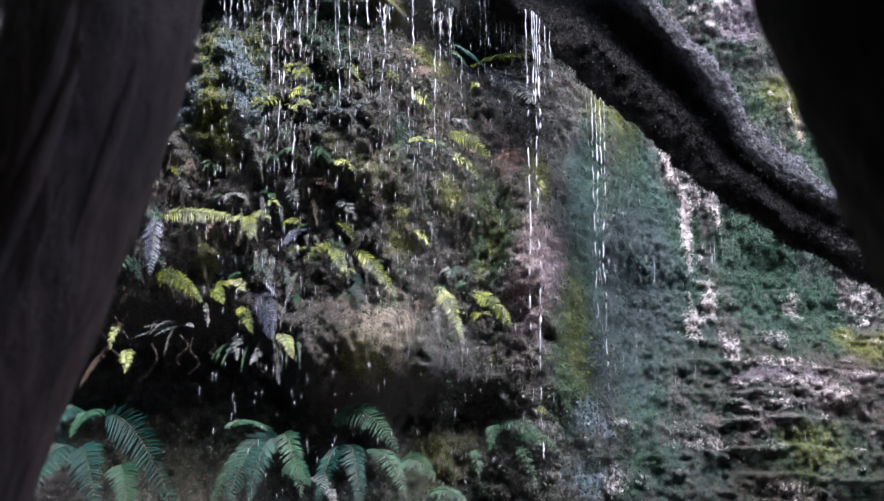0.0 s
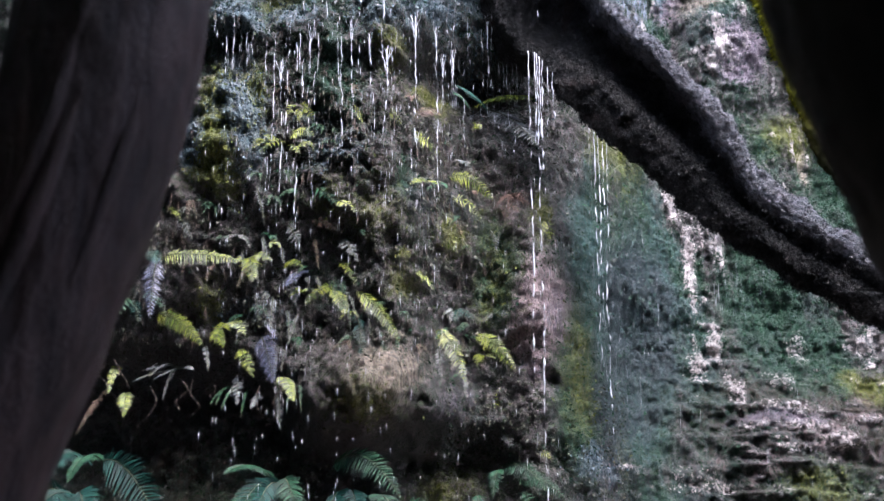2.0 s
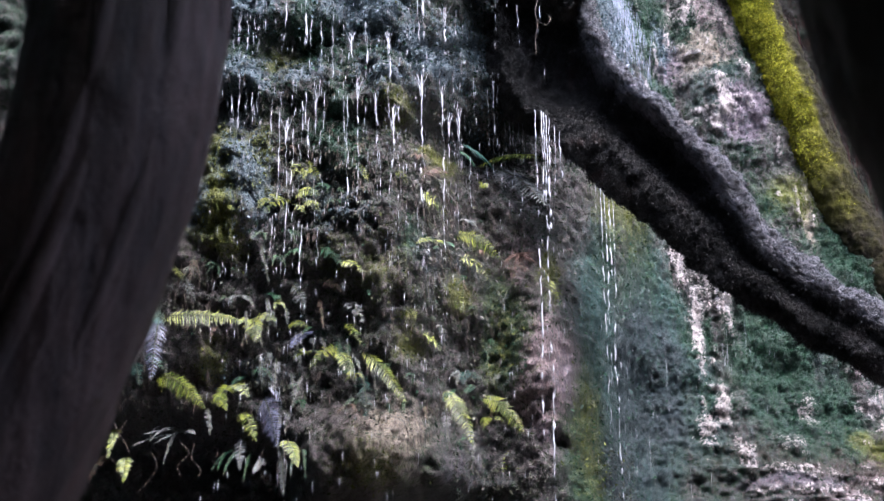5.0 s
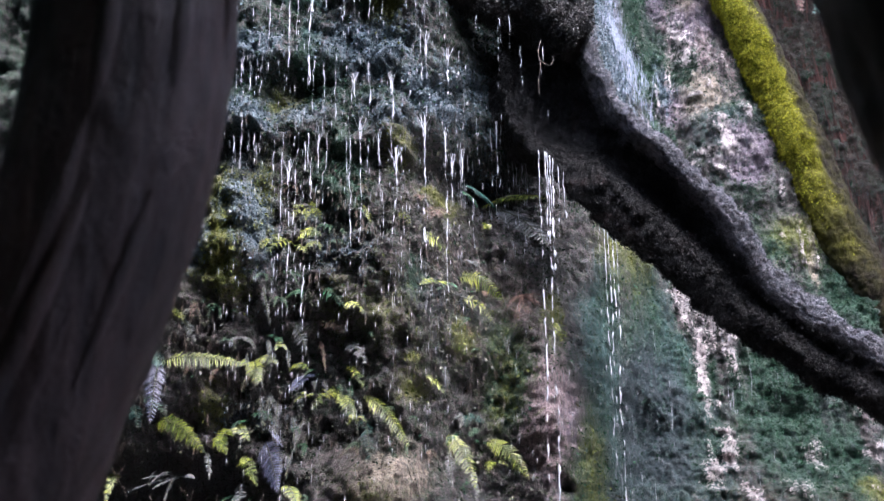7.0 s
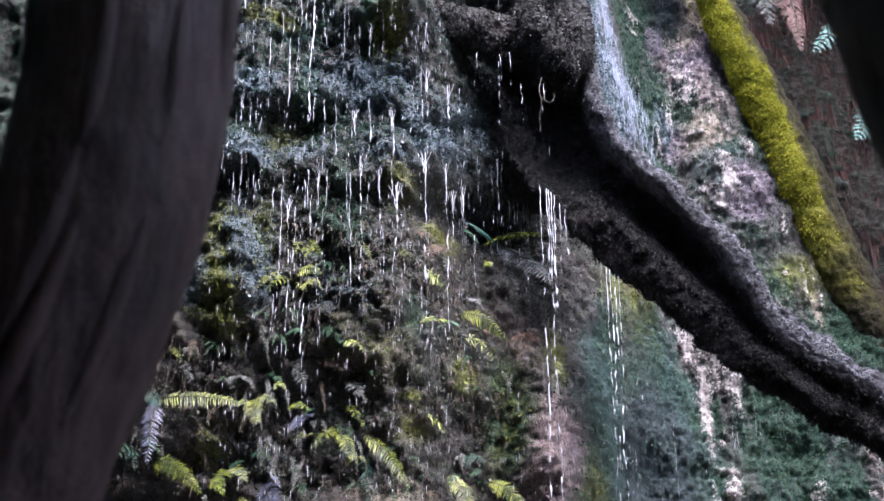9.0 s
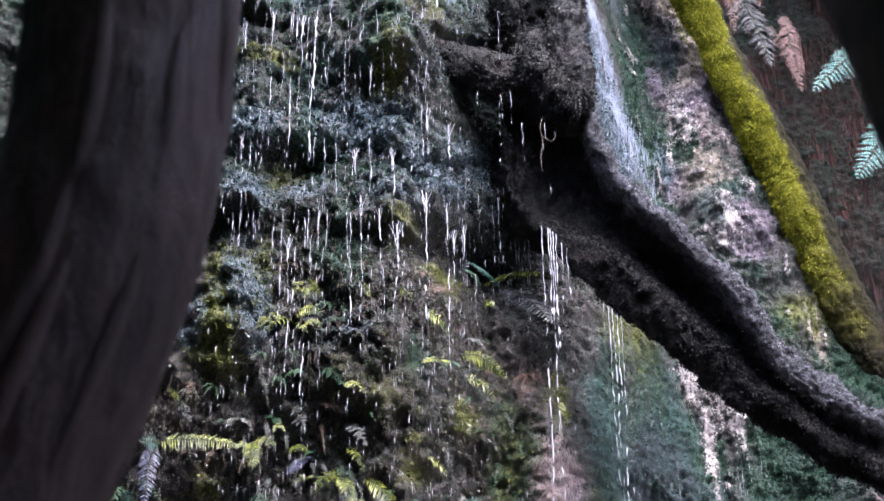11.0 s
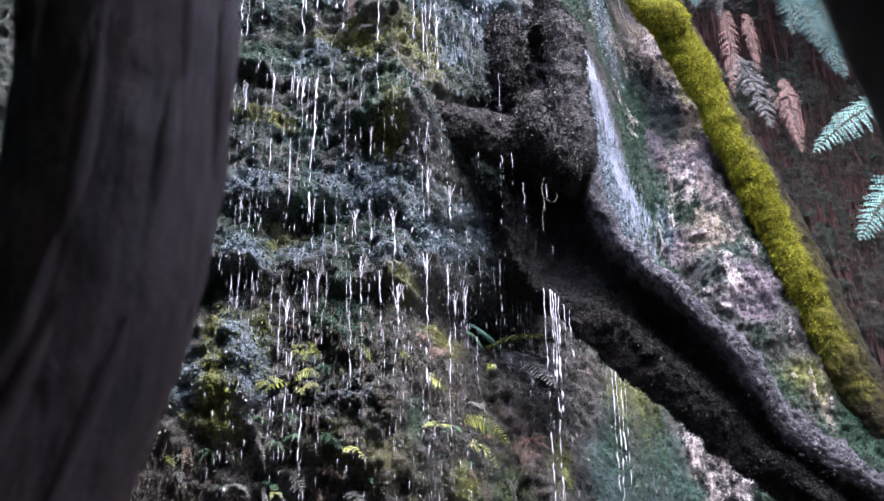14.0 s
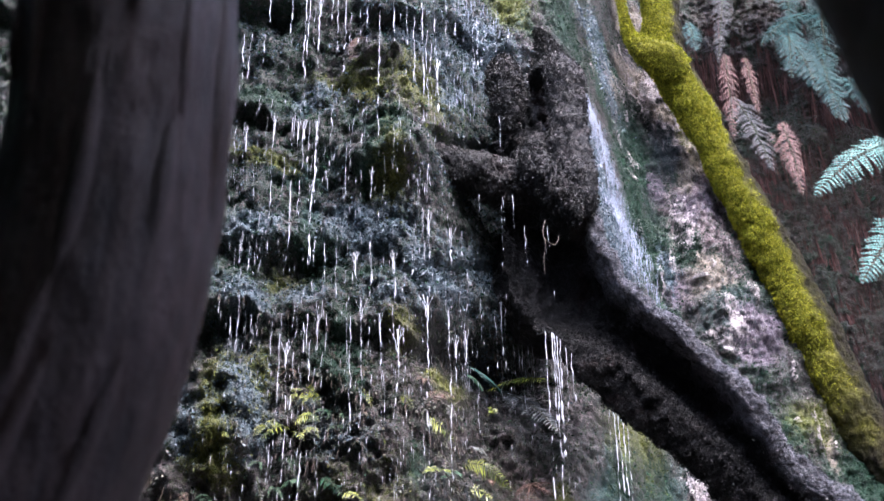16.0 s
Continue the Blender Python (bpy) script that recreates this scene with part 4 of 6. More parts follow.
def tree_trunk(label, ctrl, mat):
    tree = base("tree", ctrl[0][:3])
    tagged(tree, label, "tree", "trunks close to the viewpoint")
    vv, ff, _ = limb(ctrl, 360, 90, bark_relief)
    child(mesh_object("trunk", vv, quads_to_tris(ff), mat), tree)
    # loose plates of bark along the stem
    path = smooth_path(ctrl, 400)
    for k in range(44):
        i = int(rng.uniform(60, 330))
        q = path[i:i + int(rng.uniform(20, 60))]
        turn = rng.uniform(-2.4, 2.4)
        lift = q[:, 3] * rng.uniform(0.95, 0.985)
        mid = np.stack([q[:, 0] + np.sin(turn) * lift, q[:, 1] - np.cos(turn) * lift, q[:, 2], 0.003 + 0.009 * np.sin(np.linspace(0.15, 3.0, len(q))) * rng.uniform(0.5, 1.3)], -1)
        pv, pf, _ = limb(mid, 24, 12, bark_relief)
        child(mesh_object("bark_plate", pv, quads_to_tris(pf), mat), tree)
    return tree


tree_trunk("dark brown leaning tree trunk with furrowed bark", [(-0.95, 1.40, -0.1, 0.20), (-0.82, 1.40, 0.7, 0.17), (-0.655, 1.40, 1.40, 0.136), (-0.550, 1.40, 1.69, 0.125), (-0.470, 1.40, 1.93, 0.118), (-0.437, 1.40, 2.10, 0.119), (-0.431, 1.40, 2.28, 0.125), (-0.442, 1.40, 2.50, 0.129), (-0.47, 1.40, 2.9, 0.125), (-0.52, 1.42, 3.8, 0.11), (-0.6, 1.5, 5.5, 0.09)], TRUNK_BARK)
tree_trunk("black leaning tree trunk in deep shade", [(1.15, 1.00, -0.1, 0.24), (0.90, 1.00, 0.9, 0.21), (0.64, 1.00, 1.60, 0.20), (0.555, 1.00, 1.80, 0.195), (0.495, 1.00, 1.95, 0.19), (0.455, 1.00, 2.10, 0.185), (0.40, 1.00, 2.35, 0.18), (0.30, 1.0, 2.9, 0.17), (0.2, 1.0, 4.0, 0.15), (0.2, 1.0, 5.5, 0.12)], NEAR_BARK)


# ---- the moss-covered trunk on the far wall ----
def moss_relief(s, ang, p):
    x, y, z = p[..., 0], p[..., 1], p[..., 2]
    return 1 + 0.42 * (fbm(x * 4, y * 4, z * 4, 3, 161) - 0.5) + 0.34 * (fbm(x * 13, y * 13, z * 13, 3, 171) - 0.5) + 0.12 * (fbm(x * 45, y * 45, z * 45, 2, 175) - 0.5)


def mossy_limb(name, ctrl, rings, sides, edge):
    """A limb whose moss covers the lit side by the rock wall, up to a ragged edge, with shade painted in beyond; it
    thins out towards the foot.
    """
    vv, ff, _ = limb(ctrl, rings, sides, moss_relief)
    ang = (np.tile(np.linspace(0, 2 * np.pi, sides, endpoint=False), rings) + np.pi) % (2 * np.pi) - np.pi
    ang = np.concatenate([ang, [0, 0]])
    x, y, z = vv.T
    ragged = 1.3 * (fbm(x * 5, y * 5, z * 2.5, 3, 177) - 0.5) + 0.8 * (fbm(x * 22, y * 22, z * 14, 3, 179) - 0.5)
    edge = edge + 0.5 * step(4.8, 5.7, z)
    w = (1 - step(edge - 0.35, edge + 0.35, ang + ragged)) * step(3.2, 4.3, z + 0.5 * (fbm(x * 6, y * 6, z * 6, 3, 183) - 0.5))
    ob = child(mesh_object(name, vv, quads_to_tris(ff), MOSS_TRUNK), mossy)
    ob.data.attributes.new("moss", "FLOAT", "POINT").data.foreach_set("value", w.astype(np.float32))
    return ob, w


mossy = base("mossy_trunk", (2.5, 6.6, 3.0))
tagged(mossy, "leaning tree trunk wrapped in yellow-green moss", "tree")
mossy_stem, stem_moss = mossy_limb("trunk", [(3.00, 6.55, 2.3, 0.17), (2.63, 6.58, 3.05, 0.155), (2.465, 6.60, 3.37, 0.145), (2.32, 6.60, 3.71, 0.142), (2.185, 6.60, 4.16, 0.14), (2.045, 6.60, 4.64, 0.138), (1.935, 6.60, 4.95, 0.13), (1.815, 6.60, 5.30, 0.118), (1.66, 6.60, 5.75, 0.12), (1.51, 6.60, 6.15, 0.14), (1.50, 6.60, 6.6, 0.13), (1.48, 6.6, 7.6, 0.13)], 420, 110, 0.15)
mossy_branch, branch_moss = mossy_limb("branch", [(1.56, 6.50, 6.00, 0.10), (1.44, 6.45, 6.08, 0.11), (1.33, 6.44, 6.15, 0.09), (1.25, 6.45, 6.24, 0.045), (1.215, 6.45, 6.40, 0.028), (1.19, 6.45, 6.8, 0.024), (1.16, 6.45, 7.6, 0.022)], 110, 44, 4.0)


# ---- moss, liverwort and rootlets ----

def sprigs(name, places, normals, size, leaves, mat, label, droop=0.0, slim=0.4, spread=1.0):
    """Small tufts of pointed leaves at the given places, as one object."""
    n = len(places)
    d = np.repeat(normals, leaves, 0) * rng.uniform(0.3, 1.0, (n * leaves, 1)) + rng.normal(0, spread * 0.6, (n * leaves, 3)) + np.array([0, 0, -droop])
    d /= np.linalg.norm(d, axis=1)[:, None]
    side = np.cross(d, rng.normal(0, 1, d.shape))
    side /= np.linalg.norm(side, axis=1)[:, None] + 1e-9
    length = np.repeat(size, leaves)[:, None] * rng.uniform(0.5, 1.3, (n * leaves, 1))
    root = np.repeat(places, leaves, 0)
    bow = np.array([0, 0, -1.0]) * length * (0.15 + 0.3 * droop)
    mid = root + d * length * 0.55 + bow * 0.4
    verts = np.stack([root, mid + side * length * slim * 0.5, root + d * length + bow, mid - side * length * slim * 0.5], 1).reshape(-1, 3)
    k = np.arange(n * leaves)[:, None] * 4
    ob = mesh_object(name, verts, np.concatenate([k + [0, 1, 2], k + [0, 2, 3]]), mat, smooth=False)
    return tagged(ob, label, "moss", kind="stuff")


def on_cliff(count, weight, x=(-1.6, 3.4), z=(1.1, 7.4), power=1.0):
    """Random places on the rock, thick where the weight is high and near the viewer."""
    px, pz = rng.uniform(*x, count), rng.uniform(*z, count)
    i, j = ((px - X0) / STEP).astype(int), ((pz - Z0) / STEP).astype(int)
    keep = rng.random(count) < np.clip(weight[j, i], 0, 1) ** power
    px, pz = px[keep], pz[keep]
    e = 0.02
    gxn, gzn = (surf(px + e, pz) - surf(px - e, pz)) / (2 * e), (surf(px, pz + e) - surf(px, pz - e)) / (2 * e)
    nrm = np.stack([gxn, -np.ones_like(px), gzn], -1)
    nrm /= np.linalg.norm(nrm, axis=1)[:, None]
    return np.stack([px, surf(px, pz), pz], -1), nrm


hollow_mask = 1 - (gx < 0.0) * (gz > 1.6) * (gz < 1.95)
p, nr = on_cliff(170000, (WEIGHTS["moss"] - 0.12) * np.clip(1 - 1.6 * WEIGHTS["gold"], 0, 1) * hollow_mask, power=1.4)
sprigs("moss_cover", p, nr, rng.uniform(0.007, 0.018, len(p)), 3, MOSS_GREEN, "deep green wet moss growing on rock")
p, nr = on_cliff(230000, WEIGHTS["gold"] * 1.1, power=2.4)
sprigs("moss_cover", p, nr, rng.uniform(0.007, 0.017, len(p)), 3, MOSS_GOLD, "yellow-green moss growing on damp rock", 0.3)
upper = step(3.1, 3.4, gz) * (1 - step(0.3, 0.8, gx)) * step(0.46, 0.66, fbm(gx * 6, 2, gz * 7, 3, 181)) * np.clip(1 - 1.3 * np.maximum(cover_weight("moss", gx, gz), WEIGHTS["teal"]), 0, 1)
p, nr = on_cliff(250000, np.maximum(WEIGHTS["blue"], 0.62 * upper), x=(-1.6, 1.6), z=(1.6, 6.5), power=1.1)
sprigs("liverwort_cover", p, nr, rng.uniform(0.005, 0.012, len(p)), 3, MOSS_GREY, "grey-green glistening liverwort on dripping ledges", 0.4, 0.7)
middle = (1 - step(0.2, 0.7, gx)) * step(1.95, 2.15, gz) * (1 - step(3.2, 3.5, gz)) * np.clip(fbm(gx * 4, 6, gz * 4, 3, 191) * 1.4 - 0.25, 0, 1)
clear = np.clip(1 - 2 * WEIGHTS["pink"], 0, 1) * np.clip(1 - 1.8 * WEIGHTS["gold"], 0, 1)
p, nr = on_cliff(15000, middle * clear, x=(-1.6, 0.3), z=(1.9, 3.6))
sprigs("rootlet_cover", p, nr, rng.uniform(0.012, 0.038, len(p)), 3, HUMUS, "brown rootlets and dead stems hanging on wet rock", 2.0, 0.07, 0.45)
p, nr = on_cliff(60000, (middle * 0.8 + 0.25 * (gz < 2.0)) * clear * hollow_mask, x=(-1.6, 0.9), z=(1.1, 3.6))
sprigs("seedling_cover", p, nr, rng.uniform(0.006, 0.015, len(p)), 4, leaf_material("seedling_olive", (0.026, 0.031, 0.023), (0.105, 0.110, 0.075), 0.35), "tiny olive seedlings on wet rock", 0.5, 0.6)
THATCH = leaf_material("dead_frond_brown", (0.004, 0.003, 0.0025), (0.17, 0.090, 0.076), 0.5)
far = step(0.45, 0.9, gx) * np.clip(0.9 * WEIGHTS["teal"] + 0.10 * fbm(gx * 4, 8, gz * 4, 3, 205), 0, 1) * (1 - np.clip(1.6 * WEIGHTS["pale"], 0, 0.95))
p, nr = on_cliff(60000, 0.6 * far, x=(0.4, 2.7), z=(1.1, 6.9))
sprigs("bryophyte_cover", p, nr, rng.uniform(0.006, 0.016, len(p)), 3, leaf_material("bryophyte_dark", (0.008, 0.022, 0.020), (0.050, 0.100, 0.085), 0.35), "dark green wet bryophytes on the far rock", 0.9, 0.3)
p, nr = on_cliff(16000, WEIGHTS["pale"] * 0.8, x=(0.8, 2.7), z=(1.1, 6.9), power=3.0)
sprigs("lichen_cover", p, nr, rng.uniform(0.004, 0.010, len(p)), 3, leaf_material("lichen_pale", (0.22, 0.19, 0.18), (0.66, 0.60, 0.58), 0.6), "pale flaking lichen on the far rock", 0.3, 0.9)
gully_w = step(0.0, 0.3, gx - (2.48 - (gz - 3.4) * 0.27)) * step(3.0, 3.6, gz)
p, nr = on_cliff(20000, gully_w * 0.9 * np.clip(2.2 * fbm(gx * 2.5, 4, gz * 2.5, 3, 195) - 0.5, 0, 1) * np.clip(1 - 1.2 * cover_weight("moss", gx, gz), 0, 1), x=(1.4, 4.4), z=(3.0, 8.8))
sprigs("dead_frond_thatch", p, nr, rng.uniform(0.12, 0.40, len(p)), 2, THATCH, "red-brown dead fern thatch hanging in a gully", 3.2, 0.034, 0.42)
p, nr = on_cliff(250, gully_w * np.clip(2 * fbm(gx * 3, 1, gz * 3, 3, 201) - 0.6, 0, 1), x=(1.4, 3.8), z=(3.0, 7.8))
sprigs("ivy_cover", p, nr, rng.uniform(0.03, 0.08, len(p)), 3, MOSS_GREEN, "small dark green leaves in a shaded gully", 0.8, 0.6)
def coat(ob, parent, count, cond, size, mat, label, droop=0.2, slim=0.4):
    co = np.array([w.co for w in ob.data.vertices])
    no = np.array([w.normal for w in ob.data.vertices])
    k = rng.integers(0, len(co), count)
    k = k[cond(co[k], no[k], k)]
    made = sprigs("moss_coat", co[k] + rng.normal(0, 0.004, (len(k), 3)), no[k], rng.uniform(*size, len(k)), 3, mat, label, droop, slim)
    del made["category"]
    return child(made, parent)


TRUNK_MOSS = leaf_material("trunk_moss_yellow", (0.075, 0.09, 0.008), (0.42, 0.43, 0.022), 0.9)
coat(mossy_stem, mossy, 150000, lambda c, q, k: (c[:, 1] < 6.66) & (rng.random(len(k)) < stem_moss[k] ** 4), (0.006, 0.015), TRUNK_MOSS, "yellow moss", 0.2, 0.3)
coat(mossy_branch, mossy, 12000, lambda c, q, k: c[:, 1] < 6.66, (0.006, 0.016), TRUNK_MOSS, "yellow moss", 0.2, 0.3)
LOG_CRUST = leaf_material("log_dark_crust", (0.006, 0.006, 0.006), (0.017, 0.017, 0.0175), 0.45)
KNOT_CRUST = leaf_material("log_grey_crust", (0.005, 0.005, 0.005), (0.034, 0.035, 0.032), 0.35)
# grey leaves that add to the painted sky sheen on the rim
RIM_COAT = leaf_material("rim_sky_sheen", (0.02, 0.022, 0.026), (0.10, 0.11, 0.13), 0.35)
for piece in list(log.children):
    stem = piece is log_stem
    coat(piece, log, 120000 if stem else 6500, lambda c, q, k: (c[:, 1] < 4.66) & (c[:, 0] < 2.2) & ((rim_weight[k] < 0.35) if stem else True), (0.003, 0.009) if stem else (0.004, 0.011), LOG_CRUST if stem else KNOT_CRUST, "dark crumbling crust" if stem else "grey crumbling crust", 0.4, 0.6)
coat(log_stem, log, 50000, lambda c, q, k: (rim_weight[k] > 0.5) & (q[:, 2] > -0.1) & (c[:, 0] < 2.2), (0.003, 0.008), RIM_COAT, "grey sprigs standing in for sky sheen on the rim", 0.3, 0.6)


# ---- ferns ----
def blade(root, d, side, length, width, sag):
    """One leaflet: a narrow five-cornered blade that sags to its tip."""
    a, b = root, root + d * length * 0.55 + sag * 0.35
    return [a - side * width * 0.35, a + side * width * 0.35, b + side * width * 0.5, b - side * width * 0.5, root + d * length + sag]


def frond_mesh(start, end, width, bow, mat, lobes=0, name="frond", crinkle=0.06):
    """An arching frond with its midrib and two ranks of leaflets; lobes: small leaflets on each leaflet."""
    start, end = np.array(start, float), np.array(end, float)
    span = np.linalg.norm(end - start)
    count = max(9, int(span / (max(0.011, 0.22 * width) if not lobes else 0.030)))
    s = np.linspace(0, 1, count + 2)[1:]
    arch = np.array([0, -0.45, 0.9])
    at = start + (end - start) * s[:, None] + arch * (bow * 4 * s * (1 - s))[:, None]
    tan = np.gradient(at, axis=0)
    tan /= np.linalg.norm(tan, axis=1)[:, None]
    out = np.array([rng.normal(0, 0.22), -1.0, 0.45 + rng.normal(0, 0.15)])
    verts, faces, ribs, rfaces = [], [], [], []
    space = span / count
    small = not lobes and width < 0.040

    def add(root, d, side, length, wide, sag):
        k = len(verts)
        verts.extend(blade(root, d, side, length, wide, sag))
        faces.extend([(k, k + 1, k + 2), (k, k + 2, k + 3), (k + 3, k + 2, k + 4)])

    for k in range(len(s)):
        across = np.cross(tan[k], out)
        across /= np.linalg.norm(across) + 1e-9
        grow = min(1.0, 0.35 + 2.6 * s[k]) * max(0.0, 1 - s[k] ** 2.6) ** 0.8 + 0.06
        for sign in (-1, 1):
            if small and rng.random() < 0.12:
                continue
            d = across * sign * 0.92 + tan[k] * (0.25 if small else 0.42) + rng.normal(0, 0.16 if small else crinkle, 3)
            d /= np.linalg.norm(d)
            length = width * grow * rng.uniform(0.6 if small else 0.85, 1.12)
            sag = np.array([0, 0, -length * (rng.uniform(0.15, 0.4) + 1.5 * max(0.0, crinkle - 0.06))])
            side = np.cross(d, out)
            side /= np.linalg.norm(side) + 1e-9
            if not lobes:
                add(at[k], d, side, length, space * (0.32 if small else 0.34 - 2.2 * max(0.0, min(width, 0.09) - 0.045)), sag)
            else:
                for q in range(1, lobes + 1):
                    u = q / (lobes + 1)
                    root = at[k] + d * length * u + sag * u * u
                    for turn in (-1, 1):
                        dd = side * turn * 0.9 + d * 0.5
                        add(root, dd / np.linalg.norm(dd), d, space * 0.62 * (1 - u * 0.75), length / lobes * 0.62, sag * 0.05)
                add(at[k], d, side, length, space * 0.12, sag)
    # midrib: a three-sided stalk
    for k in range(len(s)):
        r = 0.0018 * (1.1 - s[k]) + 0.0004 + width * 0.008
        across = np.cross(tan[k], out)
        across /= np.linalg.norm(across) + 1e-9
        up = np.cross(across, tan[k])
        for ang in (0.5, 2.6, 4.7):
            ribs.append(at[k] + across * r * np.cos(ang) + up * r * np.sin(ang))
    for k in range(len(s) - 1):
        for q in range(3):
            a0, b0 = 3 * k + q, 3 * k + (q + 1) % 3
            rfaces.extend([(a0, b0, b0 + 3), (a0, b0 + 3, a0 + 3)])
    # the leaflets meet on a thin vein inside the stalk
    vein = at.repeat(3, 0) + 0.6 * (np.array(ribs) - at.repeat(3, 0))
    faces.extend([tuple(len(verts) + q for q in f) for f in rfaces])
    ob = mesh_object(name, np.vstack([np.array(verts), vein]), np.array(faces), mat, smooth=False)
    child(mesh_object("stalk", np.array(ribs), np.array(rfaces), STEM, smooth=False), ob)
    return ob


def fern(label, fronds):
    """A fern: rows of leaf material, root (x, z), tip (x, z), reach from the rock, leaflet length, arch."""
    x, z = fronds[0][1]
    plant = base("fern", (x, float(surf(x, z)), z))
    tagged(plant, label, "fern", "ferns on the rock face")
    for mat, b, t, reach, width, bow in fronds:
        ry = float(cliff_depth(b[0], b[1]))
        start = (b[0], min(float(surf(*b)) + 0.01, ry + 0.25), b[1])
        end = (t[0], float(cliff_depth(*t)) - reach, t[1])
        child(frond_mesh(start, end, width, bow, mat), plant)


fern('yellow-green fern hanging from wet rock', [
    (leaf_yellow, (-0.354, 2.286), (-0.179, 2.082), 0.16, 0.047, 0.03),
    (leaf_teal, (-0.354, 2.224), (-0.315, 1.978), 0.10, 0.038, 0.02),
    (leaf_yellow, (-0.440, 2.304), (-0.544, 2.210), 0.12, 0.036, 0.03),
    (leaf_yellow, (-0.451, 2.297), (-0.383, 2.184), 0.12, 0.041, 0.02),
    (leaf_silver, (-0.397, 2.200), (-0.379, 1.954), 0.05, 0.022, 0.01)])
fern('fern with long yellow and blue-grey fronds', [
    (leaf_yellow, (-1.130, 2.415), (-0.791, 2.375), 0.14, 0.050, 0.02),
    (leaf_violet, (-1.130, 2.415), (-1.138, 2.167), 0.16, 0.047, 0.03),
    (leaf_teal, (-1.099, 2.395), (-1.159, 2.398), 0.10, 0.043, 0.02)])
fern('small yellow fern on mossy rock', [
    (leaf_yellow, (-0.784, 2.428), (-0.746, 2.308), 0.12, 0.047, 0.02),
    (leaf_yellow, (-0.778, 2.428), (-0.671, 2.385), 0.10, 0.034, 0.02),
    (leaf_yellow, (-0.795, 2.422), (-0.817, 2.380), 0.08, 0.028, 0.01)])
fern('small drooping fern with a grey frond', [
    (leaf_yellow, (-0.655, 2.407), (-0.554, 2.364), 0.09, 0.031, 0.02),
    (leaf_violet, (-0.562, 2.386), (-0.614, 2.285), 0.13, 0.042, 0.02),
    (leaf_silver, (-0.624, 2.309), (-0.587, 2.223), 0.06, 0.022, 0.01)])
fern('green fern on a dark overhang', [
    (leaf_green, (-1.243, 2.263), (-1.272, 2.179), 0.12, 0.037, 0.02),
    (leaf_teal, (-1.232, 2.256), (-1.192, 2.149), 0.12, 0.034, 0.02),
    (leaf_green, (-1.183, 2.282), (-1.104, 2.207), 0.10, 0.034, 0.02)])
fern('yellow-green fern over a dark hollow', [
    (leaf_yellow, (-1.171, 2.206), (-0.931, 2.057), 0.17, 0.047, 0.04),
    (leaf_silver, (-0.972, 2.091), (-0.923, 1.968), 0.08, 0.019, 0.01),
    (leaf_yellow, (-0.945, 2.145), (-0.857, 2.055), 0.12, 0.036, 0.02)])
fern('yellow fern tuft on dripping rock', [
    (leaf_yellow, (-0.874, 2.183), (-0.775, 2.104), 0.12, 0.039, 0.02),
    (leaf_yellow, (-0.885, 2.176), (-0.894, 2.072), 0.12, 0.036, 0.02),
    (leaf_green, (-0.798, 2.232), (-0.691, 2.180), 0.08, 0.033, 0.02),
    (leaf_green, (-0.820, 2.217), (-0.847, 2.156), 0.08, 0.028, 0.01)])
fern('violet-grey fern frond over a dark hollow', [
    (leaf_violet, (-0.750, 2.133), (-0.648, 1.909), 0.20, 0.059, 0.03),
    (leaf_yellow, (-0.657, 1.955), (-0.572, 1.837), 0.20, 0.040, 0.03),
    (leaf_silver, (-0.678, 1.951), (-0.625, 1.737), 0.16, 0.024, 0.01),
    (leaf_violet, (-0.666, 2.100), (-0.704, 2.142), 0.10, 0.025, 0.01)])
fern('drooping olive fern over a dark hollow', [
    (leaf_yellow, (-0.827, 2.069), (-0.734, 1.934), 0.16, 0.035, 0.02),
    (leaf_silver, (-0.866, 1.984), (-0.792, 1.828), 0.16, 0.032, 0.02),
    (leaf_silver, (-0.756, 1.910), (-0.743, 1.819), 0.14, 0.024, 0.01)])
fern('thin bleached fern hanging over a hollow', [
    (leaf_silver, (-1.092, 2.018), (-1.213, 1.921), 0.12, 0.022, 0.01),
    (leaf_silver, (-1.092, 2.018), (-1.126, 1.929), 0.12, 0.019, 0.01),
    (leaf_silver, (-1.092, 2.018), (-0.972, 1.965), 0.12, 0.019, 0.01),
    (leaf_silver, (-1.097, 2.018), (-1.173, 1.967), 0.11, 0.019, 0.01)])
fern('bright yellow fern pair on bare rock', [
    (leaf_yellow, (-0.028, 2.176), (0.083, 1.947), 0.20, 0.054, 0.04),
    (leaf_yellow, (0.131, 2.158), (0.293, 1.993), 0.20, 0.046, 0.04),
    (leaf_silver, (-0.029, 2.126), (-0.015, 1.937), 0.10, 0.023, 0.01),
    (leaf_silver, (0.071, 2.049), (0.088, 1.886), 0.14, 0.023, 0.01),
    (leaf_green, (0.011, 2.189), (-0.040, 2.117), 0.08, 0.023, 0.01)])
fern('green fern frond on wet mossy rock', [
    (leaf_green, (-0.530, 2.677), (-0.414, 2.583), 0.10, 0.036, 0.03),
    (leaf_yellow, (-0.430, 2.615), (-0.337, 2.552), 0.12, 0.031, 0.02)])
fern('grey weathered fern on wet rock', [
    (leaf_silver, (-0.625, 2.544), (-0.560, 2.422), 0.08, 0.036, 0.02),
    (leaf_dead, (-0.534, 2.570), (-0.419, 2.504), 0.05, 0.025, 0.01),
    (leaf_silver, (-0.422, 2.495), (-0.340, 2.382), 0.10, 0.039, 0.02),
    (leaf_yellow, (-0.423, 2.409), (-0.348, 2.296), 0.10, 0.030, 0.02)])
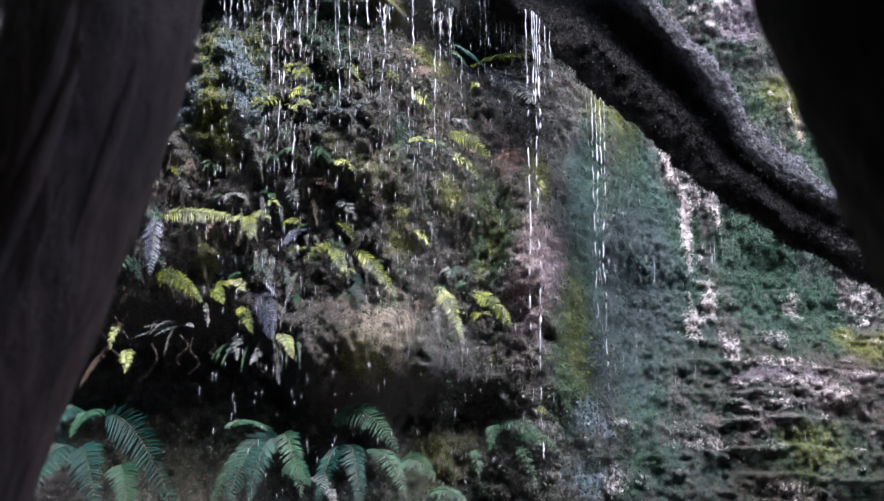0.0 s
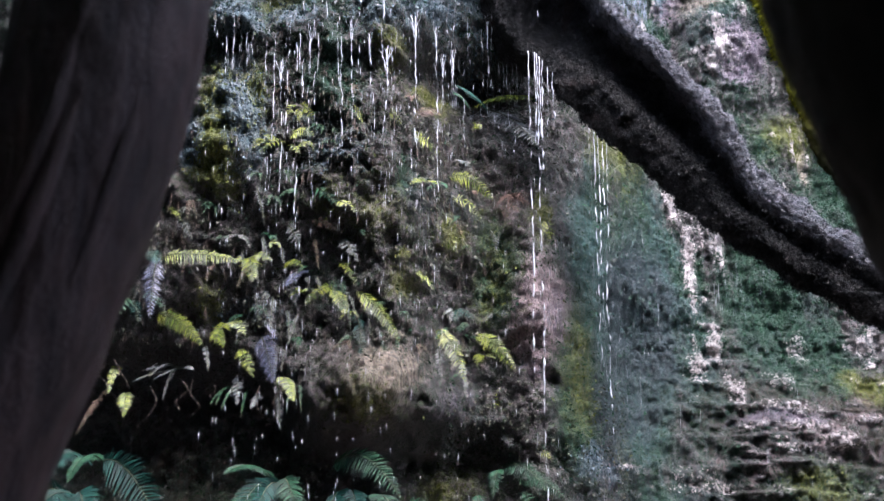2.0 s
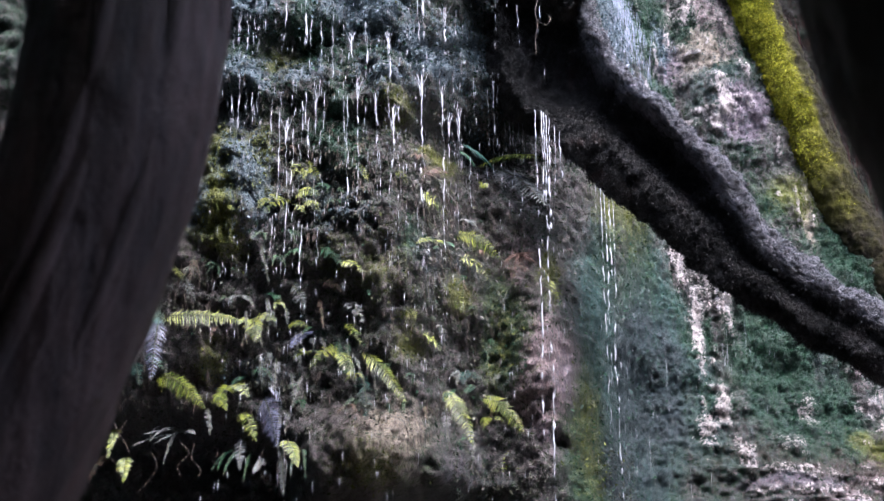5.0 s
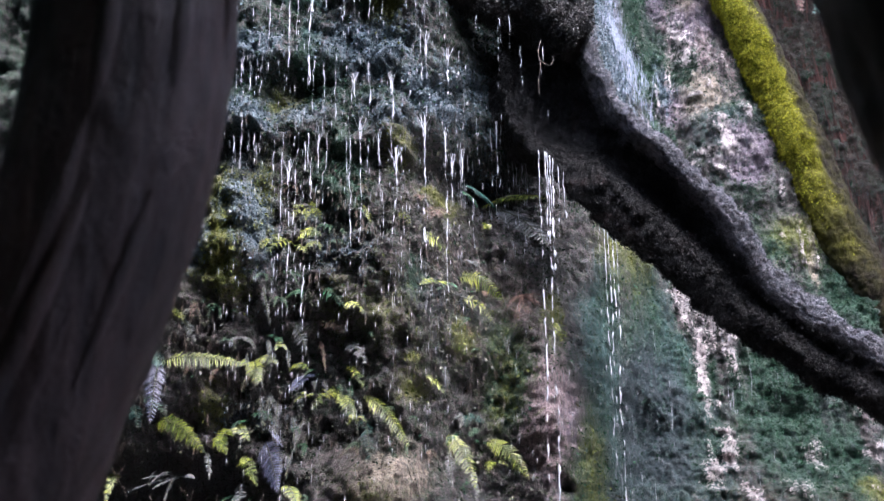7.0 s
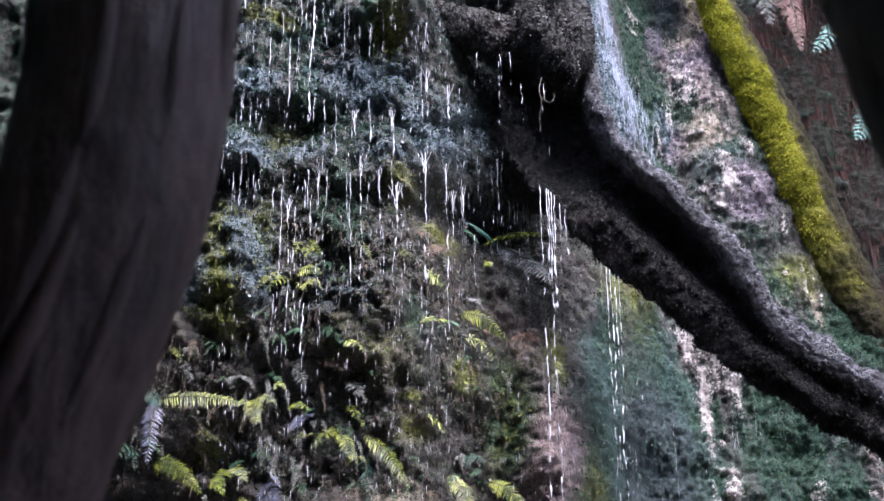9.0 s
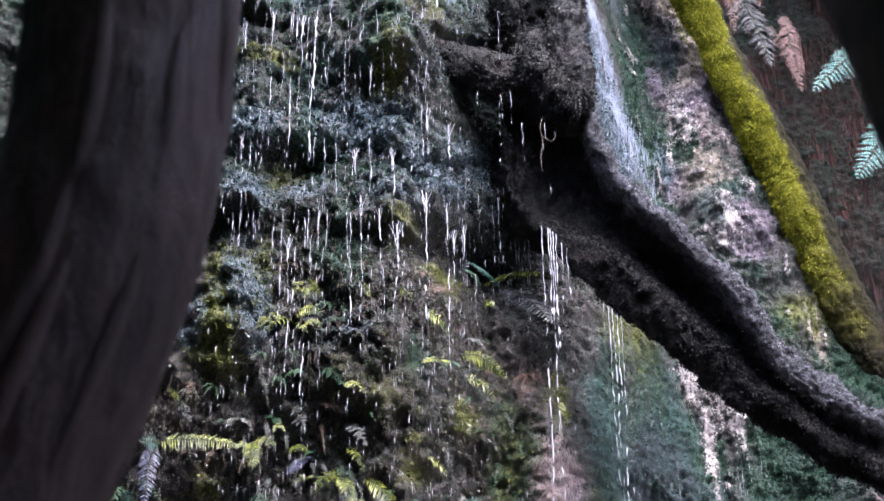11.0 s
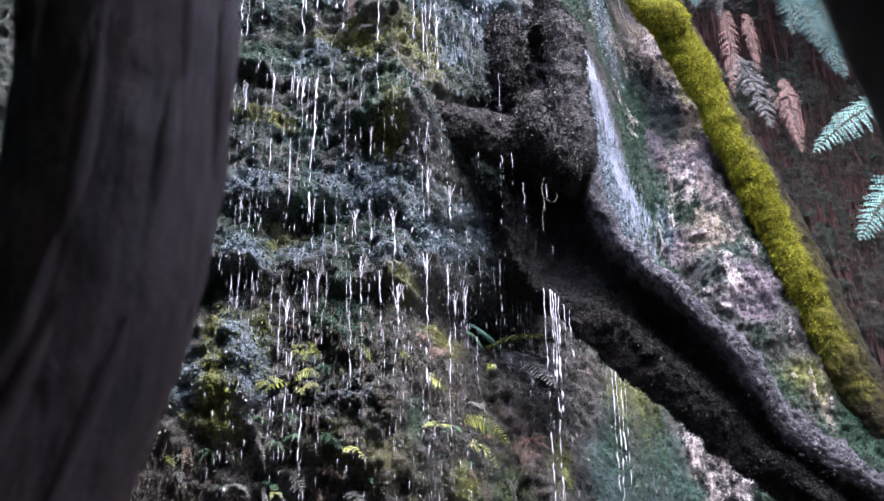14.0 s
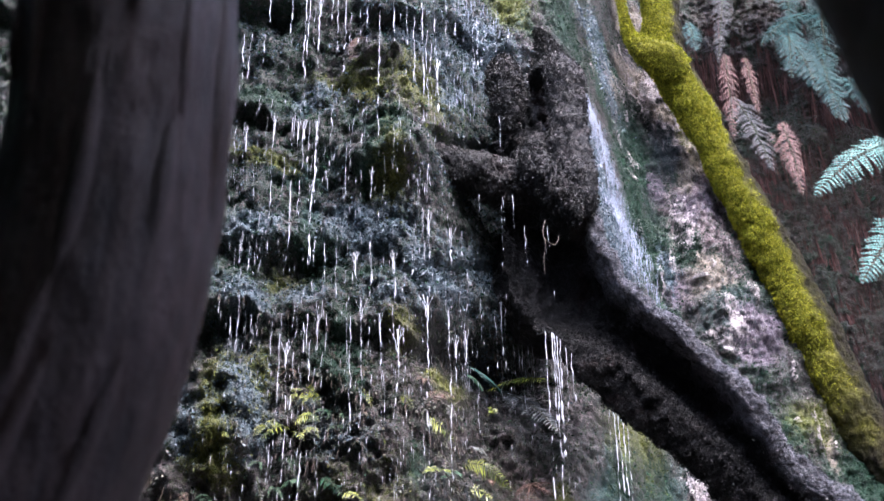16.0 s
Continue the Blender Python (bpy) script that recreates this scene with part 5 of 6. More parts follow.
fern('pale fern on dark rock', [
    (leaf_yellow, (-1.085, 2.621), (-1.027, 2.543), 0.08, 0.026, 0.01),
    (leaf_silver, (-1.052, 2.574), (-0.979, 2.465), 0.10, 0.025, 0.01)])
fern('small yellow fern on dark rock', [
    (leaf_yellow, (-0.059, 2.539), (0.055, 2.484), 0.10, 0.033, 0.02)])
fern('tiny yellow fern on dark rock', [
    (leaf_yellow, (-0.180, 2.457), (-0.143, 2.405), 0.08, 0.034, 0.01),
    (leaf_yellow, (-0.187, 2.450), (-0.190, 2.406), 0.06, 0.023, 0.01)])
fern('small yellow fern under dripping water', [
    (leaf_yellow, (-0.123, 2.374), (-0.039, 2.311), 0.09, 0.029, 0.02)])
fern('yellow-green fern with arching fronds', [
    (leaf_yellow, (0.018, 2.828), (0.210, 2.729), 0.15, 0.046, 0.04),
    (leaf_yellow, (0.031, 2.717), (0.164, 2.631), 0.15, 0.039, 0.03),
    (leaf_green, (0.013, 2.792), (-0.069, 2.701), 0.10, 0.032, 0.02),
    (leaf_yellow, (-0.035, 2.761), (-0.134, 2.700), 0.10, 0.035, 0.02),
    (leaf_dead, (0.023, 2.651), (0.052, 2.562), 0.05, 0.030, 0.01)])
fern('withered fern with a curled frond', [
    (leaf_dead, (-0.135, 2.981), (-0.009, 3.057), 0.08, 0.049, 0.04),
    (leaf_yellow, (-0.135, 2.940), (-0.011, 2.861), 0.10, 0.039, 0.02),
    (leaf_silver, (-0.055, 3.042), (-0.005, 2.974), 0.08, 0.031, 0.01)])
fern('pale yellow fern rosette on the rock', [
    (leaf_yellow, (-0.627, 2.868), (-0.717, 2.794), 0.10, 0.037, 0.02),
    (leaf_yellow, (-0.631, 2.868), (-0.509, 2.864), 0.10, 0.040, 0.03),
    (leaf_yellow, (-0.622, 2.859), (-0.563, 2.798), 0.08, 0.026, 0.01),
    (leaf_yellow, (-0.660, 2.875), (-0.708, 2.842), 0.09, 0.029, 0.02),
    (leaf_silver, (-0.644, 2.859), (-0.662, 2.783), 0.06, 0.023, 0.01)])
fern('small pale fern on wet rock', [
    (leaf_yellow, (-0.587, 3.014), (-0.621, 2.940), 0.08, 0.032, 0.02),
    (leaf_yellow, (-0.576, 3.014), (-0.512, 2.930), 0.08, 0.032, 0.02),
    (leaf_yellow, (-0.582, 3.012), (-0.565, 2.927), 0.09, 0.023, 0.01)])
fern('tiny pale fern on wet rock', [
    (leaf_yellow, (-0.365, 3.005), (-0.321, 2.923), 0.07, 0.026, 0.01),
    (leaf_silver, (-0.354, 2.996), (-0.379, 2.945), 0.06, 0.020, 0.01),
    (leaf_yellow, (-0.222, 2.986), (-0.171, 2.937), 0.07, 0.026, 0.02)])
fern('large fern arching beside a thick trickle', [
    (leaf_yellow, (0.130, 3.250), (0.396, 3.180), 0.20, 0.058, 0.03),
    (leaf_teal, (0.200, 3.240), (0.055, 3.195), 0.14, 0.050, 0.02),
    (leaf_green, (0.110, 3.245), (0.046, 3.160), 0.12, 0.040, 0.02),
    (leaf_silver, (0.215, 3.235), (0.400, 2.960), 0.24, 0.088, 0.03)])
fern('small green fern beside moss', [
    (leaf_teal, (0.067, 2.277), (0.041, 2.197), 0.08, 0.029, 0.01),
    (leaf_teal, (0.067, 2.266), (0.120, 2.225), 0.08, 0.027, 0.01),
    (leaf_green, (0.102, 2.213), (0.058, 2.168), 0.06, 0.024, 0.01)])
fern('reddish withered fern on the rock', [
    (leaf_dead, (0.030, 2.626), (0.076, 2.552), 0.07, 0.033, 0.01),
    (leaf_dead, (0.246, 2.729), (0.353, 2.692), 0.06, 0.025, 0.02),
    (leaf_dead, (0.246, 2.719), (0.362, 2.618), 0.06, 0.025, 0.02)])
fern('small yellow leafy fern on mossy rock', [
    (leaf_yellow, (0.446, 2.690), (0.403, 2.584), 0.07, 0.040, 0.01),
    (leaf_yellow, (0.459, 2.687), (0.478, 2.590), 0.07, 0.038, 0.01)])
fern('big blue-green fern at the foot of the rock', [
    (leaf_teal, (-1.413, 1.634), (-0.970, 1.280), 0.34, 0.095, 0.12),
    (leaf_teal, (-1.457, 1.623), (-1.499, 1.503), 0.26, 0.059, 0.10),
    (leaf_teal, (-1.505, 1.492), (-1.503, 1.288), 0.44, 0.086, 0.10),
    (leaf_teal, (-1.505, 1.492), (-1.224, 1.286), 0.44, 0.090, 0.10),
    (leaf_teal, (-1.516, 1.481), (-1.644, 1.375), 0.40, 0.088, 0.10),
    (leaf_green, (-1.336, 1.426), (-1.101, 1.248), 0.45, 0.074, 0.08),
    (leaf_green, (-1.601, 1.427), (-1.556, 1.250), 0.45, 0.076, 0.08),
    (leaf_green, (-1.413, 1.634), (-1.373, 1.543), 0.30, 0.047, 0.06)])
fern('blue-green fern beneath the overhang', [
    (leaf_teal, (-0.699, 1.542), (-0.794, 1.277), 0.30, 0.070, 0.10),
    (leaf_teal, (-0.677, 1.531), (-0.709, 1.297), 0.32, 0.060, 0.10),
    (leaf_green, (-0.677, 1.542), (-0.515, 1.326), 0.32, 0.064, 0.10),
    (leaf_green, (-0.721, 1.531), (-0.856, 1.286), 0.28, 0.055, 0.08),
    (leaf_green, (-0.700, 1.553), (-0.817, 1.572), 0.22, 0.052, 0.05),
    (leaf_green, (-0.664, 1.422), (-0.487, 1.366), 0.30, 0.055, 0.05)])
fern('arching green fern beneath the overhang', [
    (leaf_green, (-0.468, 1.607), (-0.171, 1.486), 0.28, 0.076, 0.10),
    (leaf_teal, (-0.411, 1.508), (-0.465, 1.275), 0.30, 0.059, 0.08),
    (leaf_green, (-0.300, 1.486), (-0.140, 1.319), 0.30, 0.066, 0.07),
    (leaf_teal, (-0.389, 1.508), (-0.301, 1.274), 0.30, 0.059, 0.08),
    (leaf_green, (-0.192, 1.419), (-0.035, 1.376), 0.26, 0.063, 0.06),
    (leaf_silver, (-0.542, 1.378), (-0.383, 1.275), 0.30, 0.035, 0.05)])
fern('green fern at the foot of the trickle', [
    (leaf_green, (0.242, 1.596), (0.412, 1.504), 0.16, 0.051, 0.06),
    (leaf_green, (0.278, 1.553), (0.494, 1.468), 0.16, 0.046, 0.05),
    (leaf_green, (0.230, 1.589), (0.195, 1.482), 0.14, 0.042, 0.04),
    (leaf_green, (0.325, 1.505), (0.385, 1.342), 0.14, 0.034, 0.03),
    (leaf_yellow, (0.389, 1.660), (0.452, 1.623), 0.08, 0.026, 0.02)])
fern('pale small fern on damp rock', [
    (leaf_silver, (0.237, 1.747), (0.281, 1.683), 0.08, 0.032, 0.02),
    (leaf_yellow, (0.294, 1.867), (0.250, 1.792), 0.07, 0.029, 0.01),
    (leaf_yellow, (0.247, 1.943), (0.212, 1.841), 0.07, 0.029, 0.01)])
fern('yellow fern strand hanging beside the trunk', [
    (leaf_yellow, (-1.364, 2.024), (-1.283, 1.877), 0.16, 0.027, 0.03),
    (leaf_yellow, (-1.325, 1.911), (-1.215, 1.784), 0.18, 0.038, 0.03),
    (leaf_dead, (-1.394, 1.934), (-1.408, 1.728), 0.12, 0.022, 0.02)])
fern('green fern at the foot of the cliff', [
    (leaf_green, (-0.060, 1.303), (0.100, 1.268), 0.20, 0.041, 0.04),
    (leaf_green, (0.131, 1.482), (0.150, 1.367), 0.15, 0.036, 0.04)])
fern('pink withered fern on a mossy ledge', [
    (leaf_dead, (-0.396, 4.619), (-0.433, 4.470), 0.06, 0.048, 0.01),
    (leaf_dead, (-0.415, 4.617), (-0.366, 4.490), 0.06, 0.042, 0.01)])
fern('small blue-green fern under the upper ledge', [
    (leaf_teal, (-0.376, 4.628), (-0.228, 4.596), 0.06, 0.035, 0.01),
    (leaf_silver, (-0.411, 4.431), (-0.337, 4.426), 0.05, 0.021, 0.01)])


# small sprouts among the larger ferns
for k in range(46):
    sx, sz = rng.uniform(-1.05, 0.30), rng.uniform(1.98, 3.15)
    tone = (leaf_green, leaf_dead, leaf_yellow, leaf_green, leaf_green, leaf_silver)[k % 6]
    fern("tiny damp fern sprout on the wet rock", [(tone, (sx, sz), (sx + rng.uniform(-0.06, 0.06), sz - rng.uniform(0.02, 0.07)), rng.uniform(0.05, 0.10), rng.uniform(0.009, 0.016), 0.012) for _ in range(2 + k % 3)])

# thin bleached fronds that hang between the larger ferns
for k in range(26):
    sx, sz = rng.uniform(-1.2, 0.25), rng.uniform(2.10, 2.75)
    tone = (leaf_silver, leaf_dead, leaf_gully_grey, leaf_silver, leaf_green)[k % 5]
    fern("thin bleached fern hanging on the wet rock", [(tone, (sx + q, sz), (sx + q + rng.uniform(-0.03, 0.05), sz - rng.uniform(0.07, 0.17)), rng.uniform(0.05, 0.12), rng.uniform(0.011, 0.018), 0.015) for q in rng.uniform(-0.05, 0.05, 1 + k % 3)])

# withered fronds along the lip of the hollow
for k in range(4):
    sx, sz = rng.uniform(-1.25, -0.50), rng.uniform(1.90, 2.12)
    tone = (leaf_green, leaf_gully_grey)[k % 2]
    fern("withered fern hanging from the lip of a dark hollow", [(tone, (sx + q, sz), (sx + q + rng.uniform(-0.03, 0.03), sz - rng.uniform(0.06, 0.17)), rng.uniform(0.06, 0.16), rng.uniform(0.009, 0.014), 0.03) for q in rng.uniform(-0.06, 0.06, 2 + k % 3)])


def tree_fern(label, mat, fronds, category="fern", crinkle=0.06):
    plant = base("tree_fern", fronds[0][0])
    tagged(plant, label, category, "ferns in the shaded gully")
    for start, end, width, bow in fronds:
        child(frond_mesh(start, end, width, bow, mat, 7, crinkle=crinkle), plant)


tree_fern('pale green tree fern fronds reaching into the light', leaf_pale_teal, [
    ((3.63, 7.60, 6.10), (2.62, 7.30, 5.50), 0.218, 0.14),
    ((3.51, 7.60, 5.49), (2.83, 7.30, 4.81), 0.210, 0.10),
    ((3.72, 7.70, 5.93), (3.10, 7.40, 5.91), 0.170, 0.08)])
tree_fern('blue-green tree fern fronds hanging in a gully', leaf_gully_teal, [
    ((3.16, 7.90, 7.55), (2.49, 7.50, 6.97), 0.147, 0.10),
    ((3.19, 7.90, 7.85), (2.94, 7.50, 6.53), 0.164, 0.10),
    ((2.98, 7.80, 7.01), (2.98, 7.40, 6.18), 0.145, 0.06),
    ((2.94, 7.90, 8.10), (2.74, 7.50, 7.18), 0.155, 0.05),
    ((3.44, 7.90, 8.22), (3.13, 7.50, 7.12), 0.129, 0.05),
    ((1.96, 7.60, 7.27), (1.91, 7.30, 6.77), 0.092, 0.03),
    ((2.74, 7.70, 7.23), (2.82, 7.40, 6.47), 0.150, 0.07),
    ((2.98, 7.70, 7.17), (2.92, 7.40, 6.22), 0.150, 0.07),
    ((3.17, 7.70, 6.79), (3.18, 7.40, 6.25), 0.130, 0.06),
    ((2.80, 7.70, 7.34), (2.64, 7.40, 6.58), 0.140, 0.07)], crinkle=0.12)
tree_fern('grey weathered fern fronds hanging in a gully', leaf_gully_grey, [
    ((2.40, 7.70, 8.06), (2.10, 7.40, 6.74), 0.111, 0.08),
    ((2.26, 7.70, 6.62), (2.34, 7.30, 5.71), 0.151, 0.06)], crinkle=0.20)
tree_fern('red-brown dead fern fronds hanging in a gully', leaf_gully_dead, [
    ((2.22, 7.60, 6.96), (2.10, 7.30, 5.98), 0.088, 0.05),
    ((2.40, 7.70, 7.00), (2.34, 7.40, 6.26), 0.077, 0.04),
    ((2.57, 7.60, 6.32), (2.53, 7.30, 5.50), 0.092, 0.05),
    ((2.50, 7.70, 6.30), (2.56, 7.40, 5.62), 0.070, 0.03)], crinkle=0.20)


# ---- water ----
FALLS = []


def stream(x, y, top, bottom, r, fork):
    """A thin trickle: an unbroken thread that breaks into long beads; fork: two threads that join below a lip."""
    y = min(y, float(surf(x, top)) - 0.015)
    FALLS.append((x, y, bottom))
    rings, sides = max(8, int((top - bottom) / 0.006)), 6
    z = np.linspace(top, bottom, rings)
    s = np.linspace(0, 1, rings)
    wob = 0.020 * (fbm(z * 6 + x * 50, x * 9, 0, 4, 211) - 0.5) * (0.4 + s) + 0.006 * (vnoise(z * 38, x * 90, 2, 215) - 0.5)
    bead = np.clip(3.0 * vnoise(z * 36, x * 70, 1, 221) - 1.15, 0.02, 1.35)
    whole = (1 - np.clip((top - z) / min(top - bottom, 0.60), 0, 1)) ** 2.4
    rad = 0.64 * r * (whole + bead * (1 - whole) * 1.35) * (0.45 + 1.0 * vnoise(z * 70, x * 30, 3, 231))
    rad[-1] = rad[0] = 0.0004
    ang = np.linspace(0, 2 * np.pi, sides, endpoint=False)

    def thread(cx, zz, rr):
        pts = np.stack([cx[:, None] + rr[:, None] * np.cos(ang), y + rr[:, None] * np.sin(ang) + 0 * cx[:, None], zz[:, None] + 0 * ang], -1)
        return pts.reshape(-1, 3), grid_faces(len(cx), sides, True)

    ob = mesh_object("water_trickle", *thread(x + wob, z, rad), WATER)
    tagged(ob, "thin clear trickle of water falling from a wet ledge", "water", "falling trickles")
    if fork:
        h = min(0.10, (top - bottom) * 0.6)
        q = np.linspace(0, 1, 14)
        for sign in (*rng.uniform(-0.8, 0.8, 3), -0.9, 0.8):
            child(mesh_object("thread", *thread(x + sign * 0.7 * fork * (1 - q) ** 1.3 + 0.002 * np.sin(q * 7 + 9 * sign), top + 0.015 * (1 - abs(sign)) - h * (0.5 + 0.5 * abs(sign)) * q, r * (0.16 + 0.22 * q)), WATER), ob)
    return ob


stream(-0.836, 4.210, 3.605, 3.481, 0.0021, 0.017)
stream(-0.802, 4.215, 3.570, 3.459, 0.0021, 0.000)
stream(-0.860, 4.240, 3.278, 3.159, 0.0021, 0.000)
stream(-0.831, 4.235, 3.287, 3.133, 0.0021, 0.000)
stream(-0.778, 4.235, 3.287, 3.133, 0.0021, 0.000)
stream(-0.732, 4.200, 3.851, 3.525, 0.0021, 0.000)
stream(-0.703, 4.245, 3.207, 3.066, 0.0021, 0.000)
stream(-0.670, 4.245, 3.207, 2.769, 0.0025, 0.000)
stream(-0.641, 4.245, 3.171, 2.881, 0.0034, 0.030)
stream(-0.613, 4.245, 3.135, 2.904, 0.0025, 0.000)
stream(-0.583, 4.240, 3.251, 3.063, 0.0025, 0.000)
stream(-0.568, 4.235, 3.285, 3.061, 0.0025, 0.000)
stream(-0.565, 4.200, 3.849, 3.474, 0.0032, 0.000)
stream(-0.528, 4.240, 3.275, 3.133, 0.0021, 0.017)
stream(-0.652, 4.200, 3.850, 3.475, 0.0023, 0.000)
stream(-0.465, 4.215, 3.554, 3.335, 0.0021, 0.000)
stream(-0.417, 4.240, 3.250, 3.108, 0.0021, 0.000)
stream(-0.402, 4.240, 3.274, 2.855, 0.0021, 0.000)
stream(-0.391, 4.215, 3.529, 3.419, 0.0027, 0.030)
stream(-0.363, 4.235, 3.343, 3.059, 0.0027, 0.038)
stream(-0.331, 4.215, 3.578, 3.334, 0.0027, 0.000)
stream(-0.292, 4.240, 3.285, 3.061, 0.0021, 0.017)
stream(-0.242, 4.230, 3.535, 3.316, 0.0032, 0.021)
stream(-0.226, 4.265, 3.230, 2.976, 0.0046, 0.047)
stream(-0.205, 4.280, 3.241, 3.146, 0.0021, 0.000)
stream(-0.171, 4.285, 3.587, 3.462, 0.0025, 0.000)
stream(-0.131, 4.325, 3.786, 3.531, 0.0021, 0.000)
stream(-0.106, 4.360, 3.779, 3.547, 0.0036, 0.022)
stream(-0.018, 4.500, 3.786, 3.614, 0.0038, 0.045)
stream(-0.116, 4.370, 3.414, 2.872, 0.0044, 0.044)
stream(-0.029, 4.500, 3.420, 2.912, 0.0027, 0.018)
stream(-0.001, 4.550, 3.313, 3.124, 0.0029, 0.023)
stream(0.043, 4.615, 3.365, 3.198, 0.0025, 0.018)
stream(0.172, 4.760, 3.518, 3.251, 0.0021, 0.000)
stream(0.200, 4.775, 3.592, 3.257, 0.0029, 0.019)
stream(0.215, 4.785, 3.596, 3.260, 0.0021, 0.000)
stream(0.031, 4.575, 3.811, 3.676, 0.0025, 0.000)
stream(0.357, 4.500, 3.315, 1.900, 0.0034, 0.000)
stream(0.391, 4.500, 3.302, 1.450, 0.0038, 0.000)
stream(0.403, 4.500, 3.289, 2.790, 0.0046, 0.000)
stream(0.382, 4.500, 3.307, 2.933, 0.0042, 0.000)
stream(0.414, 4.500, 3.276, 2.981, 0.0038, 0.000)
stream(0.436, 4.500, 3.239, 2.933, 0.0029, 0.000)
stream(0.458, 4.500, 3.214, 2.981, 0.0025, 0.000)
stream(0.732, 5.300, 3.261, 2.100, 0.0028, 0.000)
stream(0.789, 5.415, 3.305, 1.700, 0.0038, 0.027)
stream(0.760, 5.360, 3.280, 2.300, 0.0034, 0.000)
stream(0.812, 5.450, 3.240, 2.650, 0.0026, 0.000)
stream(0.701, 5.240, 3.226, 3.031, 0.0017, 0.000)
stream(-0.360, 4.250, 3.065, 2.835, 0.0021, 0.000)
stream(-0.277, 4.255, 3.043, 2.859, 0.0021, 0.000)
stream(-0.153, 4.295, 3.900, 3.770, 0.0021, 0.000)
stream(0.001, 4.530, 4.033, 3.896, 0.0021, 0.000)
stream(0.090, 4.690, 3.174, 2.947, 0.0017, 0.000)
stream(-0.230, 4.275, 2.957, 2.820, 0.0025, 0.000)
stream(-0.637, 4.250, 2.838, 2.637, 0.0027, 0.000)
stream(-0.570, 4.250, 2.748, 2.549, 0.0029, 0.000)
stream(-0.685, 4.250, 2.782, 2.638, 0.0021, 0.000)
stream(-0.772, 4.205, 3.702, 3.503, 0.0017, 0.000)
stream(-0.618, 4.200, 3.850, 3.698, 0.0021, 0.000)
stream(-0.511, 4.215, 3.580, 3.481, 0.0017, 0.000)
stream(0.245, 4.795, 3.370, 3.238, 0.0015, 0.000)
stream(0.265, 4.795, 3.370, 3.224, 0.0015, 0.000)
stream(0.285, 4.800, 3.358, 3.226, 0.0015, 0.000)
stream(0.308, 4.800, 3.372, 3.226, 0.0015, 0.000)
stream(0.328, 4.805, 3.373, 3.227, 0.0015, 0.000)
stream(-0.029, 4.520, 2.895, 2.705, 0.0021, 0.000)
stream(-0.134, 4.370, 2.849, 2.711, 0.0021, 0.000)
stream(-0.626, 4.202, 4.759, 4.399, 0.0025, 0.000)
stream(-0.614, 4.202, 4.759, 4.313, 0.0021, 0.000)
stream(-0.565, 4.202, 4.758, 4.442, 0.0034, 0.017)
stream(-0.454, 4.202, 4.757, 4.368, 0.0023, 0.000)
stream(-0.307, 4.202, 4.754, 3.951, 0.0025, 0.000)
stream(-0.356, 4.202, 4.755, 4.572, 0.0019, 0.000)
stream(-0.516, 4.202, 4.757, 4.605, 0.0021, 0.000)
stream(-0.688, 4.202, 4.760, 4.577, 0.0021, 0.000)
stream(-0.786, 4.202, 4.761, 4.639, 0.0021, 0.000)
stream(-0.125, 4.332, 4.763, 4.139, 0.0025, 0.000)
stream(-0.108, 4.357, 4.688, 4.269, 0.0021, 0.000)
stream(-0.093, 4.377, 4.703, 4.429, 0.0021, 0.000)
stream(-0.065, 4.422, 4.582, 4.239, 0.0046, 0.027)
stream(-0.075, 4.407, 4.854, 4.540, 0.0023, 0.000)
stream(0.129, 4.712, 4.992, 4.726, 0.0034, 0.019)
stream(0.108, 4.687, 4.939, 4.774, 0.0021, 0.000)
stream(0.156, 4.742, 4.947, 4.780, 0.0021, 0.000)
stream(-0.885, 4.202, 4.580, 4.345, 0.0021, 0.000)
stream(-0.856, 4.202, 4.580, 4.345, 0.0019, 0.000)
stream(-0.800, 4.202, 4.579, 4.431, 0.0019, 0.000)
stream(-0.734, 4.202, 4.160, 3.672, 0.0025, 0.017)
stream(-0.659, 4.202, 4.151, 4.036, 0.0021, 0.000)
stream(-0.635, 4.202, 4.131, 3.876, 0.0023, 0.013)
stream(-0.612, 4.202, 4.131, 3.747, 0.0029, 0.021)
stream(-0.589, 4.202, 4.131, 3.928, 0.0025, 0.000)
stream(-0.559, 4.202, 4.130, 3.772, 0.0032, 0.013)
stream(-0.888, 4.202, 4.116, 3.980, 0.0021, 0.000)
stream(-0.846, 4.202, 4.107, 3.985, 0.0021, 0.013)
stream(-0.376, 4.202, 3.899, 3.795, 0.0017, 0.000)
stream(-0.330, 4.202, 3.898, 3.769, 0.0017, 0.017)
stream(-0.491, 4.202, 4.757, 4.485, 0.0019, 0.000)
stream(-0.246, 4.217, 4.766, 4.493, 0.0019, 0.000)
stream(-0.193, 4.252, 4.794, 4.489, 0.0019, 0.000)
stream(-0.162, 4.287, 4.822, 4.337, 0.0021, 0.000)
stream(-0.022, 4.492, 4.987, 4.664, 0.0019, 0.000)
stream(0.019, 4.557, 5.040, 4.743, 0.0019, 0.000)
stream(0.061, 4.622, 5.092, 4.824, 0.0019, 0.000)
stream(-0.142, 4.420, 3.943, 3.830, 0.0016, 0.000)
stream(-0.106, 4.420, 3.970, 3.902, 0.0016, 0.000)
stream(-0.047, 4.420, 3.956, 3.882, 0.0016, 0.000)
stream(0.106, 4.420, 3.899, 3.826, 0.0016, 0.000)
stream(0.200, 4.420, 3.884, 3.764, 0.0016, 0.000)
stream(0.243, 4.420, 3.897, 3.763, 0.0016, 0.000)
stream(0.288, 4.420, 3.750, 3.607, 0.0016, 0.000)
